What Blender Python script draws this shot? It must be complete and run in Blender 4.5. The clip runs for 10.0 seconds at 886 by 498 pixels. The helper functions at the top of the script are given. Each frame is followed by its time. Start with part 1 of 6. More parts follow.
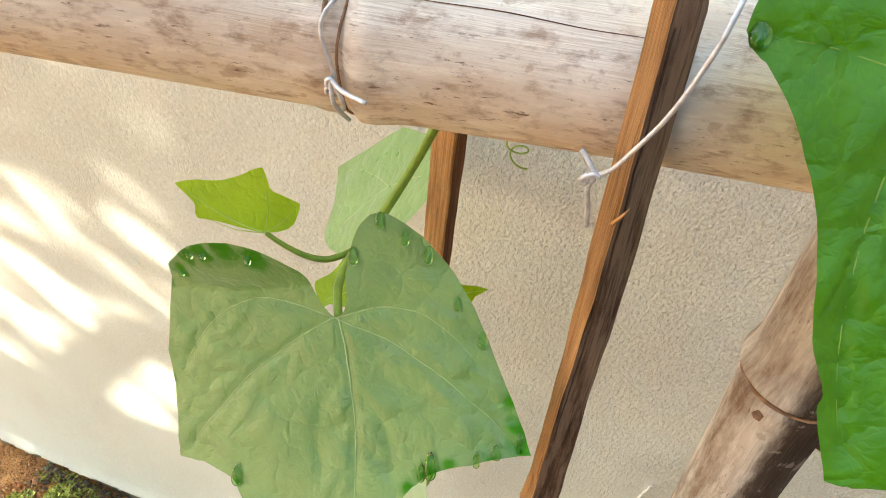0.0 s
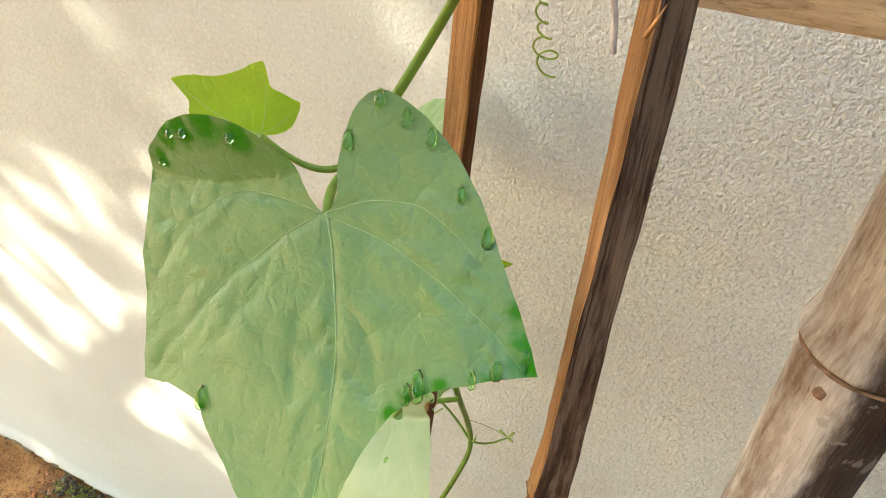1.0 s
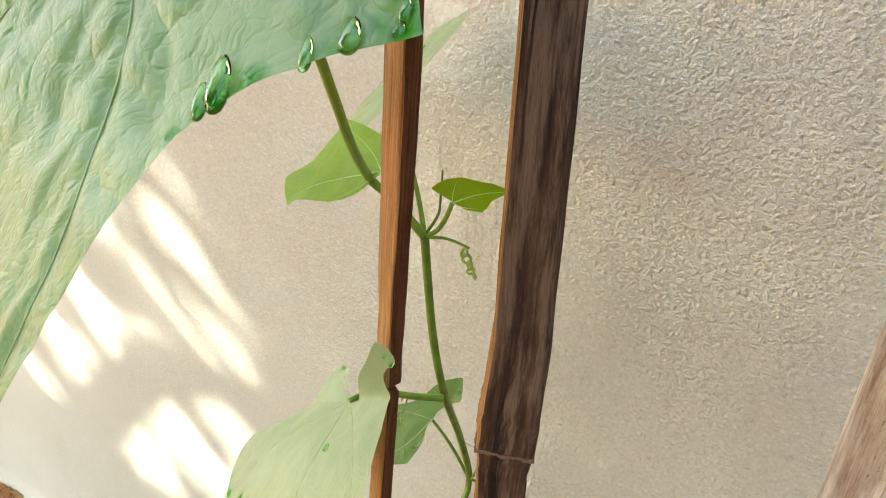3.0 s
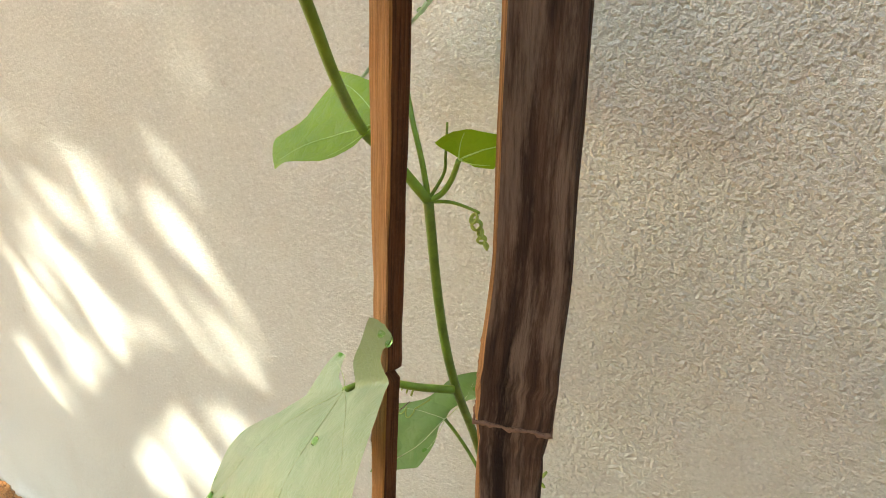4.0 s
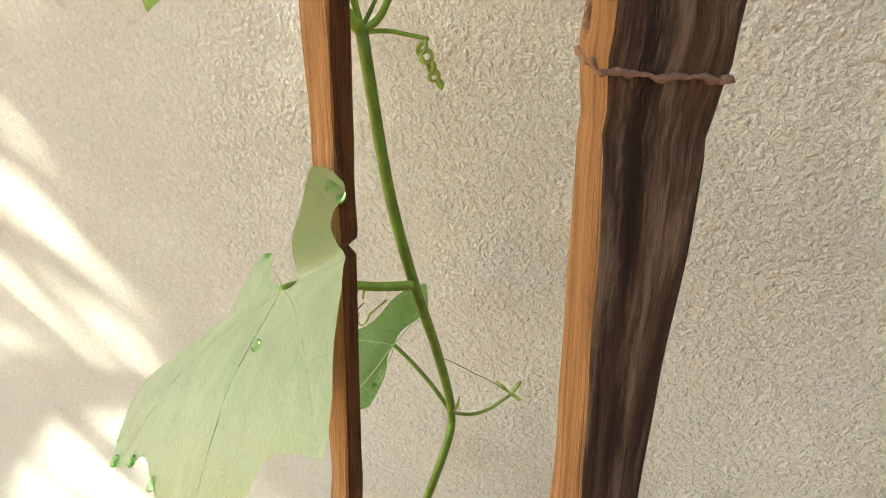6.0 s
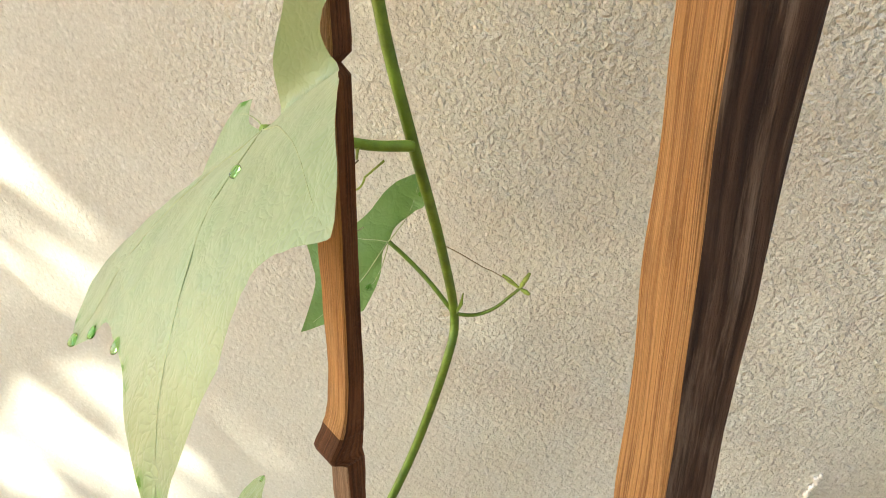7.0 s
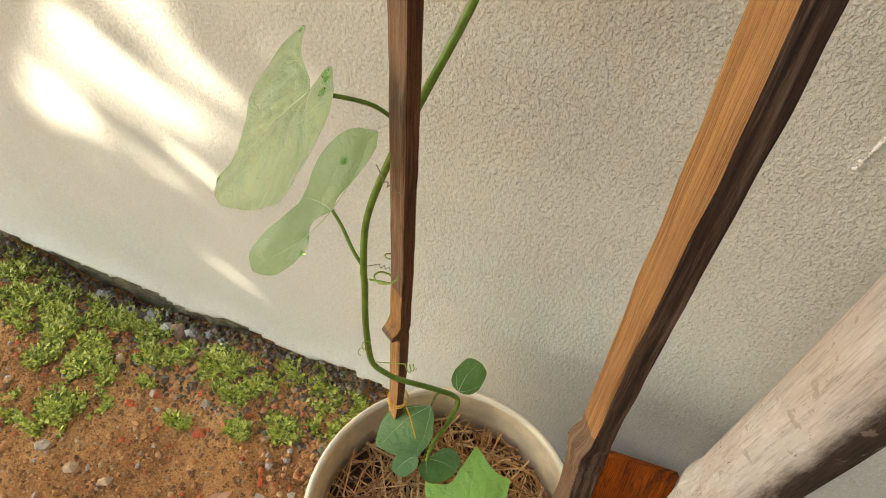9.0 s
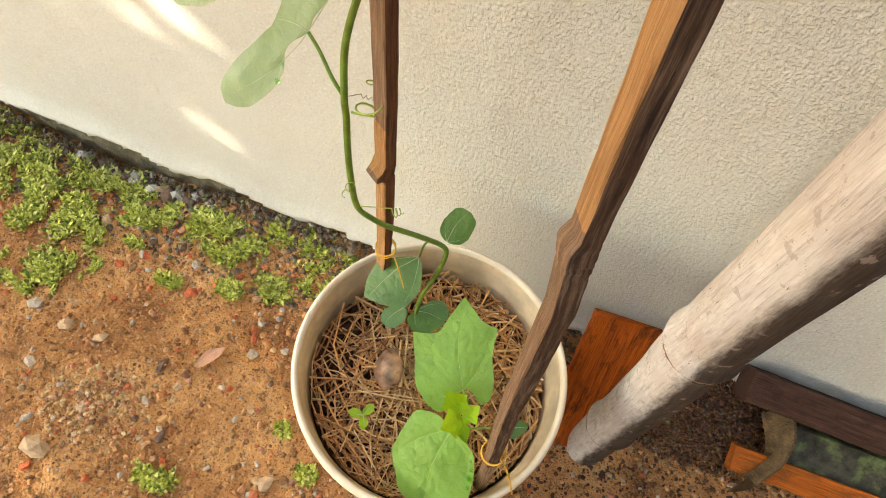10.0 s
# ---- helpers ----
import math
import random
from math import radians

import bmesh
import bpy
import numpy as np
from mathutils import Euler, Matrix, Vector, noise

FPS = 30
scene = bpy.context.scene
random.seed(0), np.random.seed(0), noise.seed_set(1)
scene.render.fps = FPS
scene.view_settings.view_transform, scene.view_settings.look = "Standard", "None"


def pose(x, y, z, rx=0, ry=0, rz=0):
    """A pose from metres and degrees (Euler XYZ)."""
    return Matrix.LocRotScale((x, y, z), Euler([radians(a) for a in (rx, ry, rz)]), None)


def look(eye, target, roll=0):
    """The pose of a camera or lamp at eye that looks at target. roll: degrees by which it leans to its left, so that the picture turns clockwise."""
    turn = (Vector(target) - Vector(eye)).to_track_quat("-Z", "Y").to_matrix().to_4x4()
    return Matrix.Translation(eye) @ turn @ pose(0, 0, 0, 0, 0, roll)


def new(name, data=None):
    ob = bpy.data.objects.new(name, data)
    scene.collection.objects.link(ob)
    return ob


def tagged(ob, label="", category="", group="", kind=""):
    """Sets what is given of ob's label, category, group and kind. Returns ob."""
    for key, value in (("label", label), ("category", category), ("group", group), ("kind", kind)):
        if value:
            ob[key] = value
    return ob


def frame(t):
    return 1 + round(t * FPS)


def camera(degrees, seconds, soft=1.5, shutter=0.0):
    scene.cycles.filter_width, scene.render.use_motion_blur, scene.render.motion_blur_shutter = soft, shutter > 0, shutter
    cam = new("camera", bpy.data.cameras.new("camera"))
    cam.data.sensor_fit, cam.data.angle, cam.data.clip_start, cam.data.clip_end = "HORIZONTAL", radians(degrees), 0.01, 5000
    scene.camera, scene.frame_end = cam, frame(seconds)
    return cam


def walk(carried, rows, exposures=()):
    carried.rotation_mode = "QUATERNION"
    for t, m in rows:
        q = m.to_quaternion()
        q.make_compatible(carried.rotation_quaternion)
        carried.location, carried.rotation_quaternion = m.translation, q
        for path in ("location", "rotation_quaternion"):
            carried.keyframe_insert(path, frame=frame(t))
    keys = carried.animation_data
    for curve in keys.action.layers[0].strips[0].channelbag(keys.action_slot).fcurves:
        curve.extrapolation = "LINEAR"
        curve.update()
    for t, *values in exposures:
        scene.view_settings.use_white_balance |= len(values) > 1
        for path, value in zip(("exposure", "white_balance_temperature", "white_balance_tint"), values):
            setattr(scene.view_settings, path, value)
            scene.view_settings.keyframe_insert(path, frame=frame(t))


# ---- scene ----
from mathutils.geometry import delaunay_2d_cdt

cam = camera(68.26, 10.0, 1.0)
PATH = [
    (0, (0.04220, -0.07107, 1.65187), (-0.09196, 0.63140, 0.95292), 10.378),
    (0.5, (0.06184, -0.07905, 1.61826), (-0.11351, 0.64076, 0.94661), 10.212),
    (1, (0.07217, -0.07707, 1.57944), (-0.15366, 0.65625, 0.93816), 9.809),
    (1.5, (0.09239, -0.07935, 1.54122), (-0.18934, 0.66590, 0.93687), 9.020),
    (2, (0.11032, -0.06609, 1.49857), (-0.18854, 0.69859, 0.92764), 9.554),
    (2.5, (0.12016, -0.04432, 1.46540), (-0.19726, 0.72804, 0.91522), 9.318),
    (2.7, (0.12274, -0.03789, 1.45233), (-0.21533, 0.73550, 0.91607), 9.082),
    (3.8, (0.12861, 0.00085, 1.39948), (-0.29206, 0.75830, 0.90017), 6.209),
    (4, (0.12456, 0.00352, 1.39088), (-0.28700, 0.76454, 0.88942), 6.388),
    (4.5, (0.11875, 0.01062, 1.37057), (-0.27499, 0.79369, 0.88915), 6.340),
    (5, (0.10773, 0.01545, 1.35285), (-0.25985, 0.81826, 0.88339), 5.964),
    (5.2, (0.10363, 0.01777, 1.34091), (-0.24498, 0.83063, 0.87431), 5.745),
    (6.3, (0.08507, 0.01773, 1.28919), (-0.13904, 0.85145, 0.78452), 4.865),
    (6.5, (0.08262, 0.01906, 1.27765), (-0.13256, 0.85425, 0.77155), 4.781),
    (7, (0.07953, 0.02205, 1.24277), (-0.12917, 0.84514, 0.71461), 4.335),
    (7.5, (0.08030, 0.01758, 1.21183), (-0.12800, 0.79801, 0.62232), 4.506),
    (8, (0.08043, 0.00317, 1.18231), (-0.12279, 0.71702, 0.51214), 4.971),
    (8.5, (0.08151, -0.01089, 1.15384), (-0.09805, 0.63382, 0.41079), 6.726),
    (9, (0.08488, -0.01384, 1.12784), (-0.06397, 0.55620, 0.31982), 8.508),
    (9.5, (0.09243, -0.01816, 1.10747), (-0.02139, 0.47863, 0.24710), 10.303),
    (10, (0.09763, -0.02380, 1.09244), (0.02362, 0.40581, 0.19246), 13.058),
]
EXPOSURES = [(0.0, 2.86, 6700, 4), (1.0, 2.88, 6450, 3), (2.0, 2.95, 6450, 5), (2.7, 2.88, 6400, 5), (4.0, 2.62, 6400, 4), (4.5, 2.68, 6400, 5), (5.0, 2.62, 6400, 5), (6.5, 2.86, 6450, 5), (7.5, 2.88, 6500, 4), (8.0, 2.8, 6700, 5), (8.5, 2.58, 6850, 6), (9.0, 2.5, 6950, 7), (9.5, 2.7, 7050, 8), (10.0, 2.96, 7200, 9)]
walk(cam, [(t, look(eye, target, roll)) for t, eye, target, roll in PATH], EXPOSURES)

# ---------------------------------------------------------------- world, sun, exposure
SUN = Vector((-0.70, -0.45, 0.56)).normalized()        # towards the sun
world = bpy.data.worlds.new("sky")
scene.world = world
world.use_nodes = True
_n = world.node_tree.nodes
_sky = _n.new("ShaderNodeTexSky")
_sky.sky_type = "NISHITA"
_sky.sun_disc = False
_sky.sun_elevation = math.asin(SUN.z)
_sky.sun_rotation = math.atan2(SUN.x, SUN.y)
_n["Background"].inputs["Strength"].default_value = 0.12
world.node_tree.links.new(_sky.outputs["Color"], _n["Background"].inputs["Color"])
sun_data = bpy.data.lights.new("sun", "SUN")
sun_data.energy = 4.0
sun_data.angle = radians(0.55)
sun_data.color = (1.0, 0.93, 0.80)
sun_lamp = new("sun", sun_data)
sun_lamp.matrix_world = look(SUN * 10, (0, 0, 0))


# ---------------------------------------------------------------- materials
class Nodes:
    """A small helper to write node materials."""

    def __init__(self, name):
        self.mat = bpy.data.materials.new(name)
        self.mat.use_nodes = True
        self.tree = self.mat.node_tree
        self.bsdf = self.tree.nodes["Principled BSDF"]
        self.out = self.tree.nodes["Material Output"]

    def add(self, kind, **inputs):
        node = self.tree.nodes.new(kind)
        for key, value in inputs.items():
            socket = node.inputs[key.replace("_", " ")]
            if isinstance(value, bpy.types.NodeSocket):
                self.tree.links.new(value, socket)
            else:
                socket.default_value = value
        return node

    def link(self, a, b):
        self.tree.links.new(a, b)

    def coords(self, scale=(1, 1, 1), uv=False):
        tc = self.tree.nodes.new("ShaderNodeTexCoord")
        m = self.add("ShaderNodeMapping", Vector=tc.outputs["UV" if uv else "Object"], Scale=scale)
        return m.outputs["Vector"]

    def noise(self, vector, scale, detail=4.0, rough=0.55):
        return self.add("ShaderNodeTexNoise", Vector=vector, Scale=scale, Detail=detail, Roughness=rough).outputs["Fac"]

    def ramp(self, fac, *stops):
        node = self.add("ShaderNodeValToRGB", Fac=fac)
        el = node.color_ramp.elements
        while len(el) < len(stops):
            el.new(0.5)
        for e, (p, c) in zip(el, stops):
            e.position = p
            e.color = (*c, 1) if isinstance(c, tuple) else (c, c, c, 1)
        return node.outputs["Color"]

    def mix(self, fac, a, b, blend="MIX"):
        node = self.tree.nodes.new("ShaderNodeMix")
        node.data_type, node.blend_type = "RGBA", blend
        for socket, value in ((node.inputs[0], fac), (node.inputs[6], a), (node.inputs[7], b)):
            if isinstance(value, bpy.types.NodeSocket):
                self.tree.links.new(value, socket)
            elif isinstance(value, tuple):
                socket.default_value = (*value, 1)
            else:
                socket.default_value = value
        return node.outputs[2]

    def math(self, op, a, b=0.0):
        node = self.tree.nodes.new("ShaderNodeMath")
        node.operation = op
        for socket, value in zip(node.inputs, (a, b)):
            if isinstance(value, bpy.types.NodeSocket):
                self.tree.links.new(value, socket)
            else:
                socket.default_value = value
        return node.outputs[0]

    def bump(self, height, strength, distance, normal=None):
        node = self.add("ShaderNodeBump", Height=height, Strength=strength, Distance=distance)
        if normal is not None:
            self.link(normal, node.inputs["Normal"])
        return node.outputs["Normal"]

    def finish(self, color, rough=0.6, normal=None, metal=0.0, spec=0.5):
        b = self.bsdf.inputs
        for key, value in (("Base Color", color), ("Roughness", rough), ("Metallic", metal), ("Specular IOR Level", spec), ("Normal", normal)):
            if value is None:
                continue
            if isinstance(value, bpy.types.NodeSocket):
                self.link(value, b[key])
            else:
                b[key].default_value = (*value, 1) if isinstance(value, tuple) else value
        return self.mat


def stucco_material():
    m = Nodes("stucco")
    v = m.coords()
    grain = m.noise(v, 460, 2.0, 0.5)
    lumps = m.noise(v, 250, 2.0, 0.5)
    broad = m.noise(v, 3.2, 4.0)
    stain = m.noise(m.coords((1.0, 1.0, 0.45)), 9.0, 5.0, 0.6)
    col = m.ramp(broad, (0.3, (0.58, 0.572, 0.49)), (0.7, (0.645, 0.642, 0.56)))
    col = m.mix(m.ramp(stain, (0.55, 0.0), (0.8, 0.45)), col, (0.56, 0.51, 0.41))
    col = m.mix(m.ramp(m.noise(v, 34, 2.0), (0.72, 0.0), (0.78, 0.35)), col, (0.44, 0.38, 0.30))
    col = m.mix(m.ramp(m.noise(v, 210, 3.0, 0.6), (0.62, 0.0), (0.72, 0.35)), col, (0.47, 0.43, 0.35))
    # dark and pale speckle painted in for the light and shade of the grain
    relief_tone = m.noise(v, 300, 2.0, 0.5)
    col = m.mix(m.ramp(relief_tone, (0.30, 0.30), (0.44, 0.0)), col, (0.40, 0.375, 0.31))
    col = m.mix(m.ramp(relief_tone, (0.56, 0.0), (0.70, 0.5)), col, (0.78, 0.77, 0.70))
    # grain stronger towards the right, weaker to the left
    sep = m.add("ShaderNodeSeparateXYZ", Vector=v)
    side = m.ramp(m.math("ADD", sep.outputs["X"], m.math("MULTIPLY", m.noise(v, 2.0, 2.0), 0.5)), (-0.1, 0.30), (0.30, 1.0))
    height = m.math("MULTIPLY", m.math("ADD", m.math("MULTIPLY", grain, 0.42), lumps), side)
    # grain strongest in a band about a metre up, weaker below and above
    band = m.ramp(m.math("ADD", m.math("MULTIPLY", sep.outputs["Z"], 0.5), m.math("MULTIPLY", m.noise(v, 4.0, 3.0), 0.12)), (0.30, 0.55), (0.52, 1.0), (0.66, 1.0), (0.74, 0.75))
    height = m.math("MULTIPLY", height, band)
    nrm = m.bump(height, 1.0, 0.0039)
    nrm = m.bump(m.noise(v, 14, 3.0), 0.35, 0.010, nrm)
    return m.finish(col, 0.85, nrm, spec=0.25)


def soil_material():
    m = Nodes("soil")
    v = m.coords()
    a, b, c = m.noise(v, 6, 6.0, 0.6), m.noise(v, 75, 6.0, 0.7), m.noise(v, 220, 3.0, 0.6)
    col = m.ramp(a, (0.34, (0.31, 0.13, 0.045)), (0.5, (0.62, 0.29, 0.095)), (0.66, (0.78, 0.43, 0.17)))
    col = m.mix(m.ramp(b, (0.38, 0.8), (0.48, 0.0)), col, (0.16, 0.068, 0.026))
    col = m.mix(m.ramp(c, (0.56, 0.0), (0.66, 0.7)), col, (0.66, 0.44, 0.22))
    col = m.mix(m.ramp(m.noise(v, 300, 2.0, 0.6), (0.34, 0.7), (0.42, 0.0)), col, (0.14, 0.06, 0.024))
    nrm = m.bump(m.math("ADD", b, m.math("MULTIPLY", c, 0.6)), 1.0, 0.010)
    return m.finish(col, 0.9, nrm, spec=0.2)


def bamboo_material(name, pale, warm, dark, darkness, side=None, blots=(60, 7), streaks=0.7, aged=None, fibres=0.4):
    """Old cane: UV runs round (x) and along (y) in metres. side: how far round a broad dark band begins and is full."""
    m = Nodes(name)
    blot = m.noise(m.coords((*blots, 1), uv=True), 1.3, 8.0, 0.68)
    a = m.noise(m.coords((34, 8, 1), uv=True), 1.0, 6.0, 0.62)
    s = m.noise(m.coords((520, 22, 1), uv=True), 1.0, 4.0, 0.6)
    mould = m.noise(m.coords((480, 110, 1), uv=True), 1.0, 5.0, 0.7)
    where = m.noise(m.coords((22, 16, 1), uv=True), 1.3, 3.0)
    flake = m.noise(m.coords((60, 14, 1), uv=True), 2.0, 6.0, 0.65)
    col = m.mix(m.ramp(a, (0.38, 0.0), (0.62, 1.0)), pale, warm)
    col = m.mix(m.ramp(flake, (0.50, 0.0), (0.66, 0.7)), col, tuple(min(1, c * 1.16) for c in pale))
    col = m.mix(m.ramp(blot, (0.51, 0.0), (0.66, darkness)), col, dark)
    if aged:
        along = m.add("ShaderNodeSeparateXYZ", Vector=m.coords((1, 1, 1), uv=True)).outputs["Y"]
        patch = m.ramp(m.noise(m.coords((45, 9, 1), uv=True), 1.0, 7.0, 0.68), (0.42, 0.0), (0.62, 1.0))
        col = m.mix(m.math("MULTIPLY", patch, m.ramp(along, (aged[0], 0.9), (aged[1], 0.0))), col, (0.15, 0.085, 0.045))
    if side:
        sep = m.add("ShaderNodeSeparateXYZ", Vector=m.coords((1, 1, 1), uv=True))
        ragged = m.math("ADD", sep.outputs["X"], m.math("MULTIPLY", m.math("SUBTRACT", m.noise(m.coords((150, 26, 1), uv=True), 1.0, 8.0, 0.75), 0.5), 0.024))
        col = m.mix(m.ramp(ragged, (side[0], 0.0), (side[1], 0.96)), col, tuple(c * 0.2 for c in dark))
    col = m.mix(m.ramp(s, (0.56, 0.0), (0.68, streaks)), col, tuple(c * 0.8 for c in dark))
    peel = m.noise(m.coords((40, 30, 1), uv=True), 1.6, 7.0, 0.6)
    col = m.mix(m.ramp(peel, (0.60, 0.0), (0.625, 0.6)), col, tuple((a + b) / 2 for a, b in zip(warm, dark)))
    thread = m.noise(m.coords((900, 7, 1), uv=True), 1.0, 2.0, 0.5)
    col = m.mix(m.ramp(thread, (0.71, 0.0), (0.76, min(0.6, fibres * 1.5))), col, tuple(c * 0.7 for c in dark))
    fibre = m.noise(m.coords((1300, 40, 1), uv=True), 1.0, 3.0, 0.6)
    col = m.mix(m.ramp(fibre, (0.50, 0.0), (0.66, fibres)), col, tuple((a + 2 * b) / 3 for a, b in zip(warm, dark)))
    specks = m.math("MULTIPLY", m.ramp(mould, (0.60, 0.0), (0.66, 1.0)), m.ramp(where, (0.42, 0.0), (0.58, 0.9)))
    col = m.mix(specks, col, tuple(c * 0.5 for c in dark))
    nrm = m.bump(m.math("ADD", m.math("ADD", s, fibre), m.math("ADD", m.math("MULTIPLY", flake, 0.9), m.math("MULTIPLY", mould, 0.4))), min(0.9, 0.2 + 2 * fibres), 0.0016)
    return m.finish(col, m.ramp(blot, (0.3, 0.52), (0.7, 0.8)), nrm, spec=0.14)


def split_wood_material(name, light, mid, dark, dirt):
    """Wood with the grain along UV y; UV in metres."""
    m = Nodes(name)
    f = m.noise(m.coords((1500, 16, 1), uv=True), 1.0, 3.0, 0.6)
    b = m.noise(m.coords((260, 7, 1), uv=True), 1.0, 4.0, 0.6)
    blot = m.noise(m.coords((110, 22, 1), uv=True), 1.0, 6.0, 0.65)
    fine = m.noise(m.coords((2600, 500, 1), uv=True), 1.0, 3.0, 0.6)
    col = m.ramp(b, (0.3, mid), (0.6, light))
    col = m.mix(m.ramp(f, (0.44, 0.0), (0.64, 0.7)), col, dark)
    col = m.mix(m.ramp(blot, (0.50, 0.0), (0.66, dirt)), col, dark)
    col = m.mix(m.ramp(fine, (0.55, 0.0), (0.72, 0.35)), col, tuple(min(1, c * 1.5) for c in light))
    nrm = m.bump(m.math("ADD", f, m.math("ADD", b, m.math("MULTIPLY", fine, 0.3))), 0.9, 0.0020)
    return m.finish(col, 0.75, nrm, spec=0.2)


def weathered_skin_material():
    """The old skin of a split cane: dark brown with worn pale patches, paler towards its upper end."""
    m = Nodes("weathered_skin")
    big = m.noise(m.coords((620, 13, 1), uv=True), 1.0, 6.0, 0.66)
    streak = m.noise(m.coords((1700, 24, 1), uv=True), 1.0, 4.0, 0.65)
    worn = m.noise(m.coords((800, 22, 1), uv=True), 1.0, 8.0, 0.72)
    z = m.add("ShaderNodeSeparateXYZ", Vector=m.coords((1, 1, 1), uv=True)).outputs["Y"]
    high = m.ramp(m.math("MULTIPLY", m.math("SUBTRACT", z, 1.0), 1.6), (0.40, 0.0), (0.85, 0.26))
    worn_more = m.math("ADD", worn, m.math("MULTIPLY", high, 0.55))
    col = m.ramp(big, (0.36, (0.020, 0.011, 0.008)), (0.50, (0.070, 0.038, 0.024)), (0.66, (0.15, 0.088, 0.056)))
    col = m.mix(m.ramp(worn_more, (0.49, 0.0), (0.62, 0.6)), col, (0.31, 0.215, 0.15))
    col = m.mix(m.ramp(streak, (0.52, 0.0), (0.66, 0.7)), col, (0.018, 0.010, 0.007))
    return m.finish(col, 0.72, m.bump(m.math("ADD", m.math("ADD", streak, big), worn), 0.9, 0.0016), spec=0.25)


def leaf_material(name, front, deep, through_col, gloss, sky_sheen=0.3, relief=1.0, thin=0.3, shine=0.75, cells=88.0):
    """A gourd leaf: mottled green with a net of paler veinlets, quilted between them, with sheen for the sky's pale
    reflection; the attribute "wet" marks wet edges and a folded lobe painted dark for shade.
    """
    m = Nodes(name)
    v = m.coords()
    broad, quilt, fine = m.noise(v, 14, 3.0, 0.5), m.noise(v, 60, 3.0, 0.5), m.noise(v, 420, 2.0, 0.5)
    wander = m.add("ShaderNodeTexNoise", Vector=v, Scale=55.0, Detail=3.0).outputs["Color"]
    bent = m.mix(0.016, v, wander)
    net = m.add("ShaderNodeTexVoronoi", Vector=bent, Scale=cells)
    net.feature = "DISTANCE_TO_EDGE"
    mesh = m.add("ShaderNodeTexVoronoi", Vector=bent, Scale=330.0)
    mesh.feature = "DISTANCE_TO_EDGE"
    col = m.mix(m.ramp(quilt, (0.35, 0.0), (0.65, 1.0)), deep, front)
    col = m.mix(m.ramp(broad, (0.42, 0.0), (0.66, 0.5)), col, tuple(min(1, c * 1.22) for c in front))
    col = m.mix(m.ramp(fine, (0.45, 0.0), (0.7, 0.15)), col, (front[0] * 1.35, front[1] * 1.25, front[2] * 1.4))
    col = m.mix(m.ramp(net.outputs["Distance"], (0.0, 0.12), (0.04, 0.0)), col, (front[0] * 1.55, front[1] * 1.35, front[2] * 1.7))
    col = m.mix(m.ramp(m.noise(v, 900, 1.0), (0.74, 0.0), (0.78, 0.5)), col, tuple(c * 0.45 for c in deep))
    wet = m.tree.nodes.new("ShaderNodeAttribute")
    wet.attribute_name = "wet"
    wet_shade = wet.outputs["Fac"]
    col = m.mix(wet_shade, col, (deep[0] * 0.22, deep[1] * 0.8, deep[2] * 0.08))
    pillow = m.ramp(net.outputs["Distance"], (0.0, 0.0), (0.10, 0.55), (0.34, 1.0))
    nrm = m.bump(m.math("ADD", pillow, m.math("MULTIPLY", quilt, 0.2)), min(1.0, 0.09 * relief), 0.0030)
    nrm = m.bump(m.ramp(mesh.outputs["Distance"], (0.0, 0.0), (0.25, 1.0)), 0.16, 0.0007, nrm)
    m.finish(col, m.math("ADD", gloss, m.math("MULTIPLY", wet_shade, -0.22)), nrm, spec=None)
    dry = m.math("SUBTRACT", 1.0, wet_shade)
    m.link(m.math("MULTIPLY", m.math("SUBTRACT", 1.0, m.math("MULTIPLY", wet_shade, 0.75)), shine), m.bsdf.inputs["Specular IOR Level"])
    # whitish sheen added in place of the sky's reflection on the blade
    m.link(m.math("MULTIPLY", dry, sky_sheen), m.bsdf.inputs["Sheen Weight"])
    m.bsdf.inputs["Sheen Roughness"].default_value = 0.45
    m.bsdf.inputs["Sheen Tint"].default_value = (0.93, 1.0, 0.88, 1)
    tl = m.add("ShaderNodeBsdfTranslucent", Color=(*through_col, 1), Normal=nrm)
    mix = m.add("ShaderNodeMixShader", Fac=thin)
    m.link(m.bsdf.outputs[0], mix.inputs[1])
    m.link(tl.outputs[0], mix.inputs[2])
    m.link(mix.outputs[0], m.out.inputs["Surface"])
    return m.mat


def plain_material(name, color, rough, grain=60.0, vary=0.25, bump=0.3, metal=0.0, depth=0.001):
    """A surface of one colour, with mottling at two scales."""
    m = Nodes(name)
    v = m.coords()
    a, b = m.noise(v, grain, 4.0), m.noise(v, grain * 6, 3.0)
    lo, hi = tuple(c * (1 - vary) for c in color), tuple(min(1, c * (1 + vary)) for c in color)
    col = m.mix(m.ramp(a, (0.3, 0.0), (0.7, 1.0)), lo, hi)
    col = m.mix(m.ramp(b, (0.5, 0.0), (0.75, 0.4)), col, lo)
    return m.finish(col, rough, m.bump(m.math("ADD", a, b), bump, depth), metal)


def random_material(name, stops, rough, per="Random", where="ShaderNodeObjectInfo"):
    m = Nodes(name)
    info = m.tree.nodes.new(where)
    col = m.ramp(info.outputs[per], *stops)
    b = m.noise(m.coords(), 160, 4.0)
    col = m.mix(m.ramp(b, (0.35, 0.35), (0.6, 0.0)), col, (0.05, 0.03, 0.02))
    return m.finish(col, rough, m.bump(b, 0.5, 0.002), spec=0.3)


